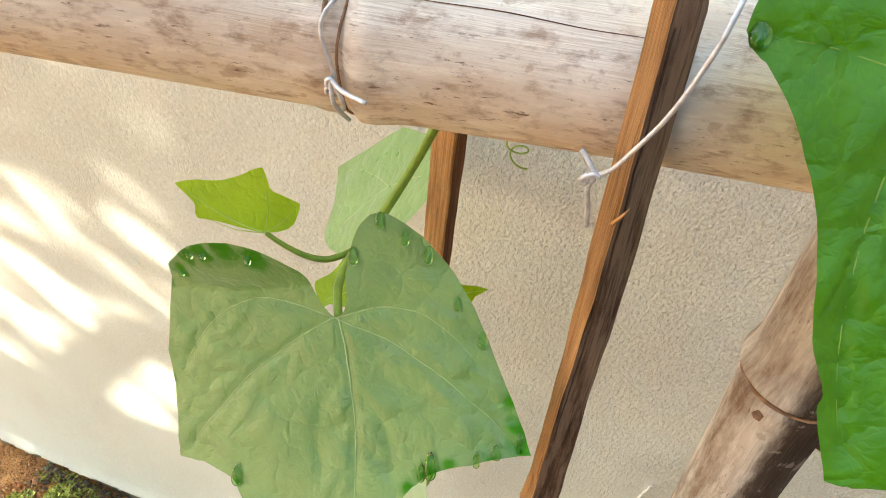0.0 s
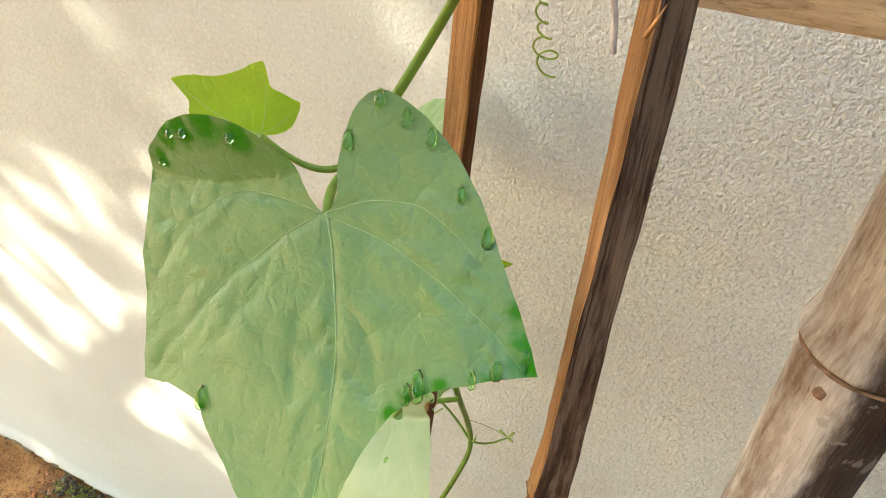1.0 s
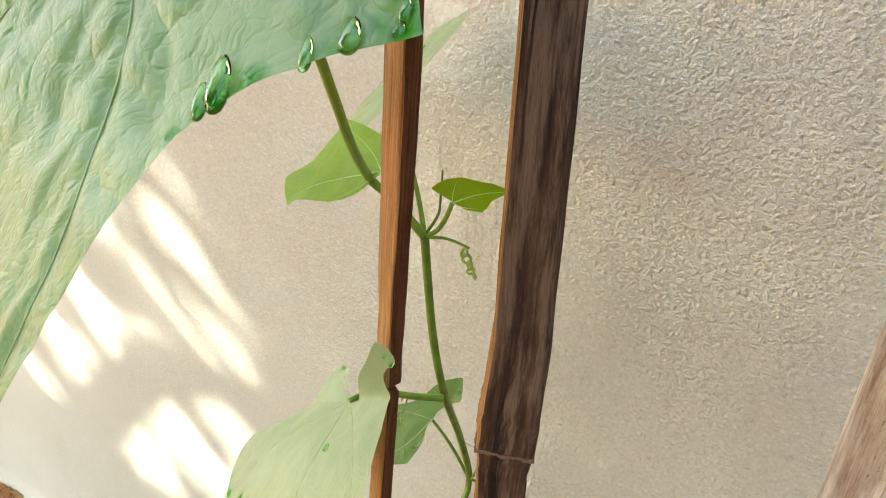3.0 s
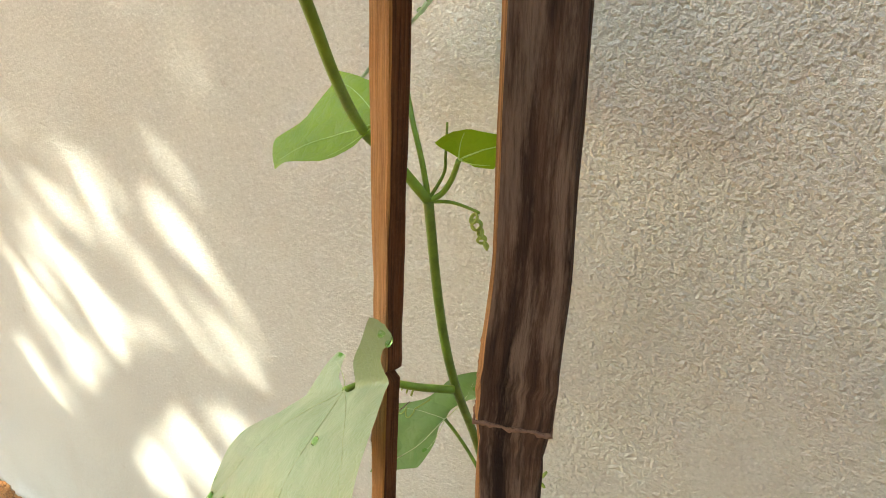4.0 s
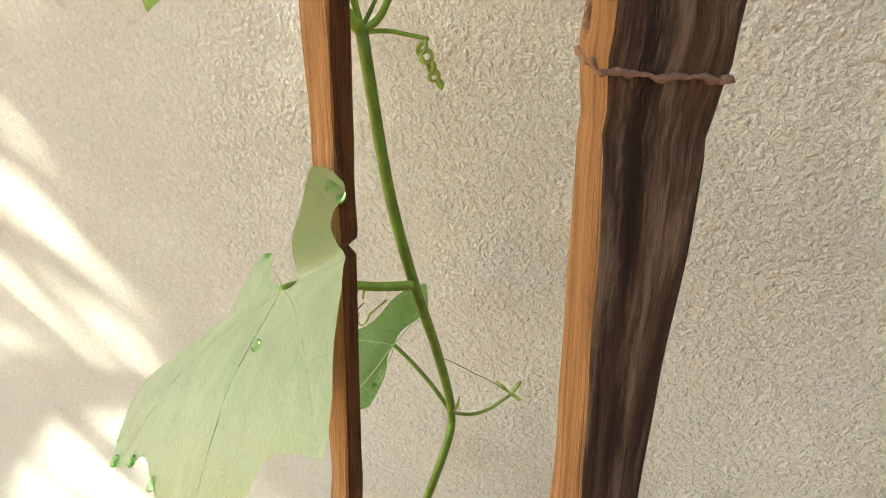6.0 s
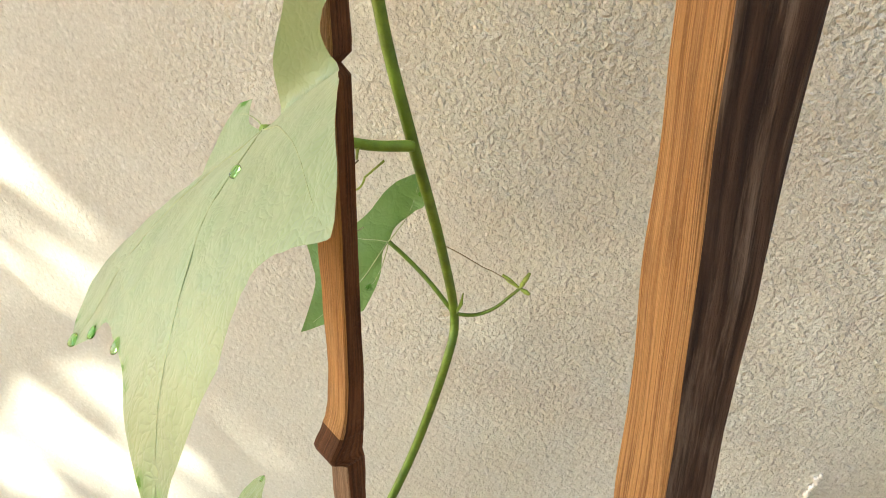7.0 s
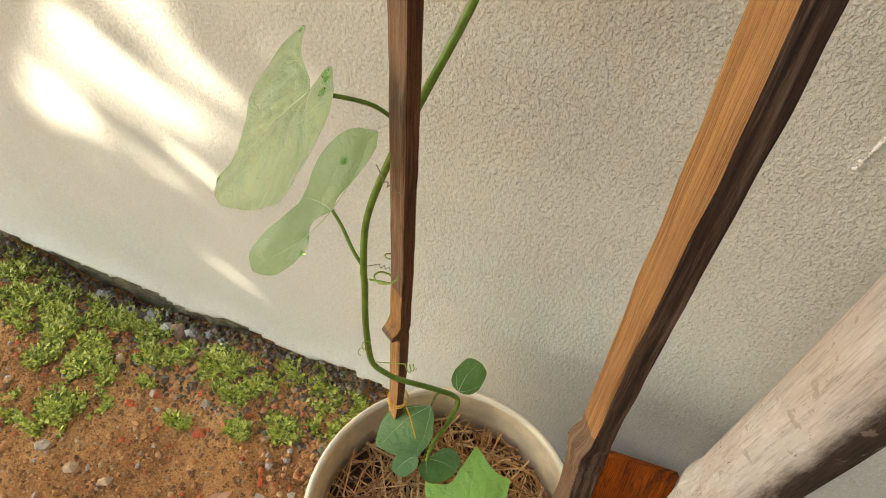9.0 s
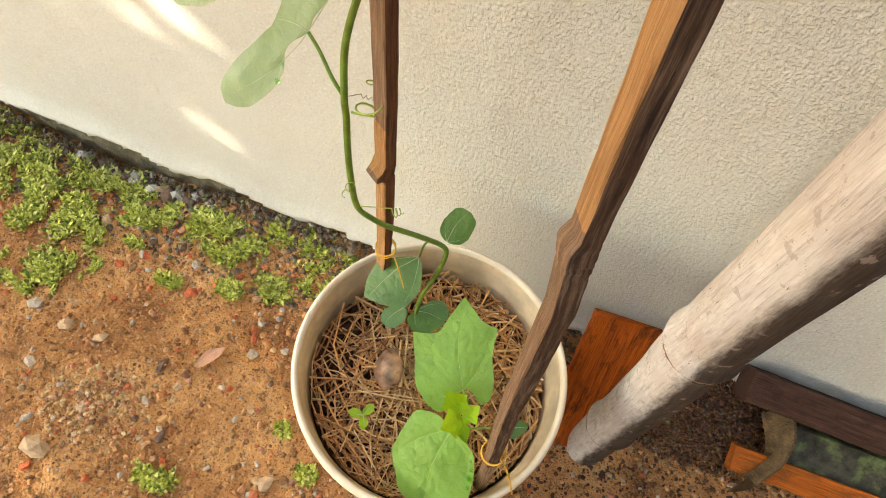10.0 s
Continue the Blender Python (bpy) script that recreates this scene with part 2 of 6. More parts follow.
def water_material():
    """Clear drops: see-through, with the mirror gloss of water."""
    m = Nodes("water")
    clear = m.add("ShaderNodeBsdfTransparent", Color=(0.72, 0.92, 0.58, 1))
    gloss = m.add("ShaderNodeBsdfGlossy", Color=(1, 1, 1, 1), Roughness=0.03)
    facing = m.add("ShaderNodeFresnel", IOR=1.45)
    mix = m.add("ShaderNodeMixShader", Fac=facing.outputs[0])
    m.link(clear.outputs[0], mix.inputs[1])
    m.link(gloss.outputs[0], mix.inputs[2])
    m.link(mix.outputs[0], m.out.inputs["Surface"])
    return m.mat


STUCCO = stucco_material()
SOIL = soil_material()
CANE = bamboo_material("cane", (0.78, 0.725, 0.635), (0.64, 0.535, 0.42), (0.27, 0.155, 0.09), 0.68, None, (120, 48), 0.10, None, 0.08)
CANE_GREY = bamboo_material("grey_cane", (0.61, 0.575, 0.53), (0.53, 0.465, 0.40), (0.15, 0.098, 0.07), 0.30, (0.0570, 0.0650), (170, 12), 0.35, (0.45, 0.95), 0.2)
SPLIT_FRESH = split_wood_material("split_fresh", (0.70, 0.40, 0.17), (0.52, 0.26, 0.09), (0.20, 0.08, 0.028), 0.5)
SPLIT_OLD = split_wood_material("split_old", (0.10, 0.062, 0.044), (0.042, 0.023, 0.016), (0.016, 0.009, 0.006), 0.7)
SPLIT_RED = split_wood_material("split_red", (0.20, 0.085, 0.038), (0.11, 0.042, 0.018), (0.04, 0.016, 0.008), 0.5)
SPLIT_BROWN = split_wood_material("split_brown", (0.40, 0.255, 0.155), (0.27, 0.16, 0.092), (0.09, 0.048, 0.028), 0.55)
SPLIT_SKIN = weathered_skin_material()
SPLIT_KNOB = plain_material("torn_wood", (0.27, 0.15, 0.085), 0.8, 160, 0.45, 0.8)
TORN_PALE = plain_material("pale_torn_wood", (0.46, 0.28, 0.15), 0.85, 400, 0.45, 1.0, 0.0, 0.002)
LEAF_MID = leaf_material("leaf_mid", (0.180, 0.290, 0.080), (0.155, 0.262, 0.064), (0.10, 0.36, 0.015), 0.42, 0.68, 1.7, 0.20, 0.75, 74.0)
# oblique leaf: the sky's sheen is put into a paler green
LEAF_SHEEN_PALE = leaf_material("leaf_sheen_pale", (0.295, 0.395, 0.195), (0.265, 0.37, 0.17), (0.27, 0.40, 0.12), 0.42, 0.8, 0.6, 0.25)
# two lower leaves: greyed green carries the sheen of the sky
LEAF_SHEEN_GREY = leaf_material("leaf_sheen_grey", (0.235, 0.31, 0.115), (0.195, 0.27, 0.09), (0.22, 0.34, 0.07), 0.42, 0.6, 1.2, 0.22)
LEAF_GREEN = leaf_material("leaf_green", (0.062, 0.215, 0.004), (0.036, 0.155, 0.003), (0.13, 0.38, 0.004), 0.36, 0.04, 3.2, 0.3, 0.4, 55.0)
LEAF_BRIGHT = leaf_material("leaf_bright", (0.30, 0.48, 0.010), (0.22, 0.37, 0.007), (0.52, 0.76, 0.02), 0.42, 0.06, 2.2, 0.3, 0.4)
LEAF_VIVID = leaf_material("leaf_vivid", (0.19, 0.315, 0.006), (0.145, 0.26, 0.004), (0.33, 0.48, 0.006), 0.40, 0.0, 1.5, 0.3, 0.25)
LEAF_DARK = leaf_material("leaf_dark", (0.105, 0.215, 0.048), (0.068, 0.155, 0.028), (0.13, 0.28, 0.035), 0.42, 0.35, 1.6)
LEAF_FRESH = leaf_material("leaf_fresh", (0.23, 0.41, 0.065), (0.19, 0.36, 0.05), (0.38, 0.70, 0.05), 0.40, 0.25, 1.8, 0.3, 0.5)
VEIN_MID = plain_material("vein_mid", (0.32, 0.45, 0.17), 0.5, 200, 0.15)
VEIN = plain_material("vein", (0.44, 0.52, 0.26), 0.5, 200, 0.15)
VEIN_BRIGHT = plain_material("vein_bright", (0.42, 0.60, 0.12), 0.5, 200, 0.12)
STEM = plain_material("stem", (0.135, 0.225, 0.022), 0.45, 120, 0.3)
STEM_PALE = plain_material("stem_pale", (0.20, 0.33, 0.03), 0.45, 120, 0.2)
TENDRIL = plain_material("tendril", (0.34, 0.45, 0.08), 0.5, 200, 0.2)
TENDRIL_DRY = plain_material("dry_tendril", (0.30, 0.26, 0.15), 0.7, 200, 0.2)
WIRE = plain_material("zinc_wire", (0.58, 0.59, 0.61), 0.42, 400, 0.2, 0.2, 0.5)
TWINE = plain_material("twine", (0.75, 0.42, 0.04), 0.5, 300, 0.15)
PLASTIC = plain_material("bucket_plastic", (0.86, 0.71, 0.49), 0.42, 22, 0.10, 0.15, 0.0, 0.002)
PLASTIC_IN = plain_material("bucket_inside", (0.74, 0.56, 0.34), 0.5, 18, 0.30, 0.2, 0.0, 0.002)
COMPOST = plain_material("compost", (0.115, 0.048, 0.017), 0.92, 60, 0.5, 1.0, 0.0, 0.008)
STRAW = random_material("straw", ((0.0, (0.46, 0.18, 0.06)), (0.35, (0.78, 0.38, 0.12)), (0.7, (0.95, 0.62, 0.28)), (0.85, (0.50, 0.21, 0.06)), (1.0, (0.16, 0.07, 0.03))), 0.6, "Random Per Island", "ShaderNodeNewGeometry")
CRUMB = random_material("crumb", ((0.0, (0.58, 0.26, 0.09)), (0.38, (0.74, 0.40, 0.15)), (0.52, (0.20, 0.085, 0.034)), (0.72, (0.62, 0.40, 0.19)), (0.90, (0.58, 0.13, 0.04)), (0.96, (0.50, 0.43, 0.34)), (1.0, (0.66, 0.52, 0.36))), 0.9, "Random Per Island", "ShaderNodeNewGeometry")
MOSS = random_material("moss", ((0.0, (0.12, 0.17, 0.02)), (0.40, (0.44, 0.48, 0.055)), (0.8, (0.68, 0.71, 0.13)), (0.95, (0.80, 0.78, 0.25)), (1.0, (0.55, 0.44, 0.14))), 0.6, "Random Per Island", "ShaderNodeNewGeometry")
STONE = plain_material("stone_grey", (0.48, 0.38, 0.27), 0.8, 70, 0.35, 0.5, 0.0, 0.003)
STONE_TAN = plain_material("stone_tan", (0.50, 0.33, 0.18), 0.8, 70, 0.3, 0.5, 0.0, 0.003)
BRICK = plain_material("brick_red", (0.56, 0.13, 0.04), 0.85, 80, 0.35, 0.5, 0.0, 0.003)
STONE_DARK = plain_material("stone_dark", (0.17, 0.10, 0.06), 0.85, 80, 0.4, 0.6, 0.0, 0.003)
BOARD = split_wood_material("painted_board", (0.56, 0.115, 0.006), (0.32, 0.052, 0.004), (0.05, 0.012, 0.003), 0.85)
BOARD_ORANGE = split_wood_material("orange_board", (0.60, 0.14, 0.012), (0.38, 0.075, 0.008), (0.12, 0.06, 0.018), 0.75)
WOOD_ROT = split_wood_material("rotten_wood", (0.10, 0.045, 0.026), (0.05, 0.022, 0.013), (0.02, 0.010, 0.007), 0.8)
HUSK = plain_material("old_bark", (0.13, 0.078, 0.03), 0.9, 70, 0.6, 0.9, 0.0, 0.004)
WATER = water_material()
BARK = plain_material("bark", (0.16, 0.11, 0.075), 0.9, 30, 0.4, 0.8, 0.0, 0.01)
TREE_LEAF = leaf_material("tree_leaf", (0.07, 0.13, 0.03), (0.05, 0.09, 0.02), (0.05, 0.09, 0.01), 0.5)
CHALK = plain_material("chalk", (0.80, 0.77, 0.70), 0.9, 200, 0.1)
# near-black, so the added unseen walls send little light back
BLOCKING_GREY = plain_material("blocking_grey", (0.075, 0.07, 0.062), 0.9, 3, 0.15, 0.4, 0.0, 0.004)
DAMP_FOOT = plain_material("damp_wall_foot", (0.19, 0.155, 0.085), 0.95, 40, 0.5, 0.9, 0.0, 0.006)
PLASTER = plain_material("bare_plaster", (0.46, 0.42, 0.34), 0.9, 26, 0.25, 0.7, 0.0, 0.008)


def mossy_material():
    m = Nodes("mossy_wood")
    v = m.coords()
    a, b = m.noise(v, 16, 5.0, 0.65), m.noise(v, 60, 4.0)
    col = m.ramp(b, (0.3, (0.035, 0.032, 0.022)), (0.7, (0.10, 0.09, 0.06)))
    col = m.mix(m.ramp(a, (0.50, 0.0), (0.60, 0.9)), col, (0.16, 0.20, 0.07))
    col = m.mix(m.ramp(a, (0.62, 0.0), (0.70, 0.9)), col, (0.50, 0.50, 0.40))
    return m.finish(col, 0.9, m.bump(m.math("ADD", a, b), 0.8, 0.006), spec=0.2)


MOSSY = mossy_material()
WET = random_material("wet_earth", ((0.0, (0.055, 0.024, 0.012)), (0.5, (0.11, 0.046, 0.02)), (0.88, (0.17, 0.075, 0.032)), (0.97, (0.12, 0.11, 0.04)), (1.0, (0.34, 0.26, 0.19))), 0.85, "Random Per Island", "ShaderNodeNewGeometry")
RUBBLE = random_material("rubble", ((0.0, (0.55, 0.33, 0.13)), (0.4, (0.74, 0.52, 0.25)), (0.65, (0.30, 0.15, 0.07)), (0.85, (0.50, 0.16, 0.06)), (1.0, (0.66, 0.48, 0.28))), 0.9, "Random Per Island", "ShaderNodeNewGeometry")
DAMP = random_material("damp_earth", ((0.0, (0.09, 0.06, 0.038)), (0.5, (0.17, 0.12, 0.075)), (0.8, (0.27, 0.20, 0.13)), (0.92, (0.17, 0.20, 0.06)), (1.0, (0.38, 0.33, 0.26))), 0.9, "Random Per Island", "ShaderNodeNewGeometry")


# ---------------------------------------------------------------- building helpers
def mesh_object(name, verts, faces, material, smooth=True, uvs=None, slots=None):
    me = bpy.data.meshes.new(name)
    me.from_pydata([tuple(v) for v in verts], [], faces)
    for mat in material if isinstance(material, (list, tuple)) else [material]:
        me.materials.append(mat)
    me.polygons.foreach_set("use_smooth", [smooth] * len(me.polygons))
    if slots is not None:
        me.polygons.foreach_set("material_index", slots)
    if uvs is not None:
        layer = me.uv_layers.new(name="UVMap")
        layer.data.foreach_set("uv", [c for p in me.polygons for i in p.vertices for c in uvs[i]])
    me.update()
    return new(name, me)


def thing(name, base, label, category, group="", kind=""):
    ob = new(name)
    ob.location = base
    ob.empty_display_size = 0.02
    return tagged(ob, label, category, group, kind)


def under(ob, parent, label=""):
    """Hangs ob, whose mesh is in world metres, under a thing or a part."""
    ob.parent = parent
    ob.location = -Vector(parent.location) if parent.parent is None else (0, 0, 0)
    return tagged(ob, label)


def spline(points, sub=6, closed=False):
    """Catmull-Rom through the points."""
    p = [Vector(q) for q in points]
    n, out = len(p), []
    for i in range(n if closed else n - 1):
        if closed:
            a, b, c, d = (p[(i + k) % n] for k in (-1, 0, 1, 2))
        else:
            a, b, c, d = p[max(i - 1, 0)], p[i], p[i + 1], p[min(i + 2, n - 1)]
        for s in range(sub):
            t = s / sub
            out.append(0.5 * ((2 * b) + (c - a) * t + (2 * a - 5 * b + 4 * c - d) * t * t + (3 * b - a - 3 * c + d) * t ** 3))
    if not closed:
        out.append(p[-1])
    return out


def tube_data(path, radius, sides=10, wob=0.0, seed=0.0, caps=True, first=None):
    """Verts, faces and uvs of a tube along the path; radius: a number or one for each point."""
    path = [Vector(p) for p in path]
    n = len(path)
    rad = [radius] * n if isinstance(radius, (int, float)) else list(radius)
    verts, faces, uvs = [], [], []
    t0 = (path[1] - path[0]).normalized()
    side = Vector(first) if first else t0.orthogonal().normalized()
    length = 0.0
    for i, p in enumerate(path):
        t = (path[min(i + 1, n - 1)] - path[max(i - 1, 0)]).normalized()
        side = (side - t * side.dot(t)).normalized()
        up = t.cross(side)
        if i:
            length += (p - path[i - 1]).length
        for k in range(sides):
            a = 2 * math.pi * k / sides
            d = side * math.cos(a) + up * math.sin(a)
            r = rad[i]
            if wob:
                r *= 1 + wob * noise.noise((d.x * 1.3 + seed, d.y * 1.3 + length * 9, d.z * 1.3))
            verts.append(p + d * r)
            uvs.append((abs((k / sides) * 2 - 1) * math.pi * rad[0], length))
    for i in range(n - 1):
        for k in range(sides):
            a, b = i * sides + k, i * sides + (k + 1) % sides
            faces.append((a, b, b + sides, a + sides))
    if caps:
        faces.append(tuple(range(sides - 1, -1, -1)))
        faces.append(tuple(range((n - 1) * sides, n * sides)))
    return verts, faces, uvs


def tube(name, path, radius, material, sides=10, wob=0.0, seed=0.0, first=None):
    v, f, uv = tube_data(path, radius, sides, wob, seed, True, first)
    return mesh_object(name, v, f, material, True, uv)


def joined(name, pieces, material, smooth=True):
    verts, faces = [], []
    for v, f in pieces:
        k = len(verts)
        verts += list(v)
        faces += [tuple(i + k for i in face) for face in f]
    return mesh_object(name, verts, faces, material, smooth)


def rough_stone(rng, centre, size, flat=0.6):
    """Verts and faces of one small uneven stone."""
    bm = bmesh.new()
    bmesh.ops.create_icosphere(bm, subdivisions=1, radius=1.0)
    seed = rng.random() * 50
    turn = Matrix.Rotation(rng.random() * 6.3, 3, "Z") @ Matrix.Rotation(rng.uniform(-0.4, 0.4), 3, "X")
    sx, sy = rng.uniform(0.7, 1.15), rng.uniform(0.6, 1.0)
    verts = []
    for v in bm.verts:
        c = v.co * (1 + 0.75 * noise.noise(v.co * 1.9 + Vector((seed, 0, 0))))
        verts.append(Vector(centre) + size * (turn @ Vector((c.x * sx, c.y * sy, c.z * flat))))
    faces = [tuple(v.index for v in f.verts) for f in bm.faces]
    bm.free()
    return verts, faces


# ---------------------------------------------------------------- the wall and the ground
WALL_Y = 0.43


def ground_height(x, y):
    """The bare earth: gentle swells, a low bank against the wall, hollows further left."""
    p = Vector((x, y, 0))
    z = 0.010 * noise.noise(p * 3.1) + 0.006 * noise.noise(p * 11) + 0.0055 * noise.noise(p * 34)
    near = max(0.0, 1 - (WALL_Y - y) / 0.12) if y < WALL_Y + 0.05 else 1.0
    bank = 0.035 * math.exp(-((x + 0.18) / 0.22) ** 2) - 0.045 * math.exp(-((x + 0.62) / 0.2) ** 2) + 0.03 * math.exp(-((x - 0.55) / 0.25) ** 2)
    return z + near * bank - 0.002


def plaster_lip(x):
    """The height at which the plaster has broken away."""
    return 0.052 + 0.026 * noise.noise(Vector((x * 9, 3, 0))) + 0.011 * noise.noise(Vector((x * 31, 7, 0))) + 0.002 * noise.noise(Vector((x * 90, 2, 0)))


def wall_profile(x, z):
    """How far the plaster stands out, with the broken lip at its foot."""
    out = 0.0025 * noise.noise(Vector((x * 2.2, 0, z * 2.2)))
    lip = plaster_lip(x)
    if z < lip:
        out -= 0.009 + 0.010 * noise.noise(Vector((x * 40, 1, z * 40)))
    else:
        out += 0.010 * math.exp(-((z - lip) / 0.03) ** 2)
    return out


def build_wall():
    xs = [-9, -6, -4, -3, -2.2] + [-1.6 + 0.0125 * i for i in range(185)] + [0.71 + 0.02 * i for i in range(60)] + [2.2, 3, 6, 9]
    zs = [-0.3, -0.15] + [-0.08 + 0.008 * i for i in range(42)] + [0.26 + 0.02 * i for i in range(65)] + [1.56, 1.62, 1.7, 1.8, 2.0, 2.2, 2.6, 3.0]
    z0 = 44
    n, m = len(xs), len(zs)
    depth = np.array([[wall_profile(x, z) for x in xs] for z in zs[:z0]] + [[0.0025 * noise.noise(Vector((x * 2.2, 0, z * 2.2))) for x in xs] for z in zs[z0:]])
    grid = np.empty((m, n, 3))
    grid[:, :, 0], grid[:, :, 1], grid[:, :, 2] = np.array(xs)[None, :], WALL_Y - depth, np.array(zs)[:, None]
    index = np.arange(m * n).reshape(m, n)
    quads = np.stack((index[:-1, :-1], index[:-1, 1:], index[1:, 1:], index[1:, :-1]), -1).reshape(-1, 4)
    verts = grid.reshape(-1, 3).tolist() + [(-9, WALL_Y + 0.2, -0.3), (9, WALL_Y + 0.2, -0.3), (9, WALL_Y + 0.2, 3.0), (-9, WALL_Y + 0.2, 3.0)]
    back = m * n
    top, right, left = index[-1].tolist(), index[:, -1].tolist(), index[:, 0].tolist()
    faces = quads.tolist() + [[back + 1, back, back + 3, back + 2], top + [back + 2, back + 3], right[::-1] + [back + 1, back + 2], left + [back + 3, back]]
    slots = [0] * len(faces)
    for j in range(z0):
        for i in range(n - 1):
            if zs[j] + zs[j + 1] < 2 * plaster_lip((xs[i] + xs[i + 1]) / 2):
                slots[j * (n - 1) + i] = 1
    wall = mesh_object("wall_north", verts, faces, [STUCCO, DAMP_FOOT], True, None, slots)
    tagged(wall, "cream cement-rendered garden wall with rough stucco grain", "wall", kind="structure")


def build_ground():
    near_x = [-1.5 + 0.009 * i for i in range(300)]
    near_y = [-0.45 + 0.009 * i for i in range(101)]
    xs = [-2500, -600, -120, -30, -10, -5, -3, -2] + near_x + [1.4, 2, 3, 5, 10, 30, 120, 600, 2500]
    ys = [-2500, -600, -120, -30, -10, -5, -3, -1.6, -0.9, -0.6] + near_y + [0.6, 1, 3, 10, 30, 120, 600, 2500]
    verts = [(x, y, ground_height(x, y) if abs(x) < 6 and abs(y) < 6 else 0) for y in ys for x in xs]
    n = len(xs)
    faces = [(j * n + i, j * n + i + 1, (j + 1) * n + i + 1, (j + 1) * n + i) for j in range(len(ys) - 1) for i in range(n - 1)]
    tagged(mesh_object("ground", verts, faces, SOIL), "bare reddish-brown sandy earth with crumbs and pebbles", "ground", kind="structure")


def build_blocking_walls():
    """Unseen walls added to the right and behind to block light there; the left side is open."""
    for name, a, b in (("blocking_wall_east", (1.7, -3.4), (1.9, 0.43)), ("blocking_wall_south", (-0.9, -3.6), (1.9, -3.4))):
        (x0, y0), (x1, y1) = a, b
        verts = [(x, y, z) for z in (-0.3, 4.4) for x, y in ((x0, y0), (x1, y0), (x1, y1), (x0, y1))]
        faces = [(3, 2, 1, 0), (4, 5, 6, 7)] + [(i, (i + 1) % 4, (i + 1) % 4 + 4, i + 4) for i in range(4)]
        tagged(mesh_object(name, verts, faces, BLOCKING_GREY, False), "plain dark wall added out of view to block light", "wall", kind="structure")


build_wall()
build_ground()
build_blocking_walls()


# ---------------------------------------------------------------- canes and split sticks
def cane(name, path, radii, nodes, material, label, seed):
    """A round bamboo culm; nodes: shares of its length at which it has a ringed joint."""
    pts = spline(path, 40)
    n = len(pts)
    rad = []
    for i in range(n):
        s = i / (n - 1)
        k = s * (len(radii) - 1)
        a = min(int(k), len(radii) - 2)
        r = radii[a] + (radii[a + 1] - radii[a]) * (k - a)
        for at in nodes:
            d = (s - at) * sum((pts[j + 1] - pts[j]).length for j in range(n - 1))
            r *= 1 + 0.05 * math.exp(-(d / 0.016) ** 2) + 0.055 * math.exp(-((d - 0.006) / 0.0035) ** 2) - 0.05 * math.exp(-((d + 0.001) / 0.0022) ** 2)
        rad.append(r)
    top = thing(name, path[0], label, "bamboo pole")
    body = under(tube("culm", pts, rad, material, 40, 0.035, seed), top)
    return top, body


BEAM_R = 0.035


def beam_axis(x):
    return Vector((x, 0.1397 + 0.1425 * x, 1.5475 + 0.048 * x))


def build_beam():
    xs = [-0.75 + 0.0045 * i for i in range(340)]
    pts, rad = [], []
    for x in xs:
        p = beam_axis(x)
        node_x = -0.037
        r = BEAM_R * (0.985 if x > node_x else 0.95)
        for nx in (node_x, -0.42, 0.36):
            d = x - nx
            r += 0.0022 * math.exp(-((d - 0.004) / 0.009) ** 2) - 0.0028 * math.exp(-((d + 0.003) / 0.003) ** 2) + 0.0012 * math.exp(-((d + 0.009) / 0.004) ** 2)
        pts.append(p)
        rad.append(r)
    top = thing("bamboo_beam", beam_axis(-0.75), "horizontal pale bamboo pole with brown stains and a ringed joint", "bamboo pole")
    under(tube("culm", pts, rad, CANE, 64, 0.02, 3.0), top)
    # the long split along the upper front of the culm
    crack = []
    for i in range(60):
        x = -0.02 + 0.0042 * i
        a = radians(38 - 9 * i / 59) + 0.02 * noise.noise(Vector((x * 40, 0, 0)))
        c = beam_axis(x)
        crack.append(c + Vector((0, -math.cos(a), math.sin(a))) * (BEAM_R * 0.986))
    under(tube("crack", crack, [0.00012 + 0.00022 * math.sin(math.pi * i / 59) for i in range(60)], SPLIT_RED, 6), top, "long dark crack")
    ring = []
    for i in range(41):
        a = 2 * math.pi * i / 40
        ring.append(beam_axis(-0.0405) + Vector((0.0005 * math.sin(3 * a), math.cos(a), math.sin(a))) * (BEAM_R * 0.955))
    under(tube("joint_ring", ring, 0.0011, SPLIT_KNOB, 6, 0.5), top, "brown scar ring at the joint")
    ring = [p + Vector((0.0062 + 0.0006 * math.sin(i * 0.9), 0, 0)) for i, p in enumerate(ring)]
    under(tube("joint_ring", ring, 0.0005, SPLIT_KNOB, 6, 0.6), top, "faint second scar ring")


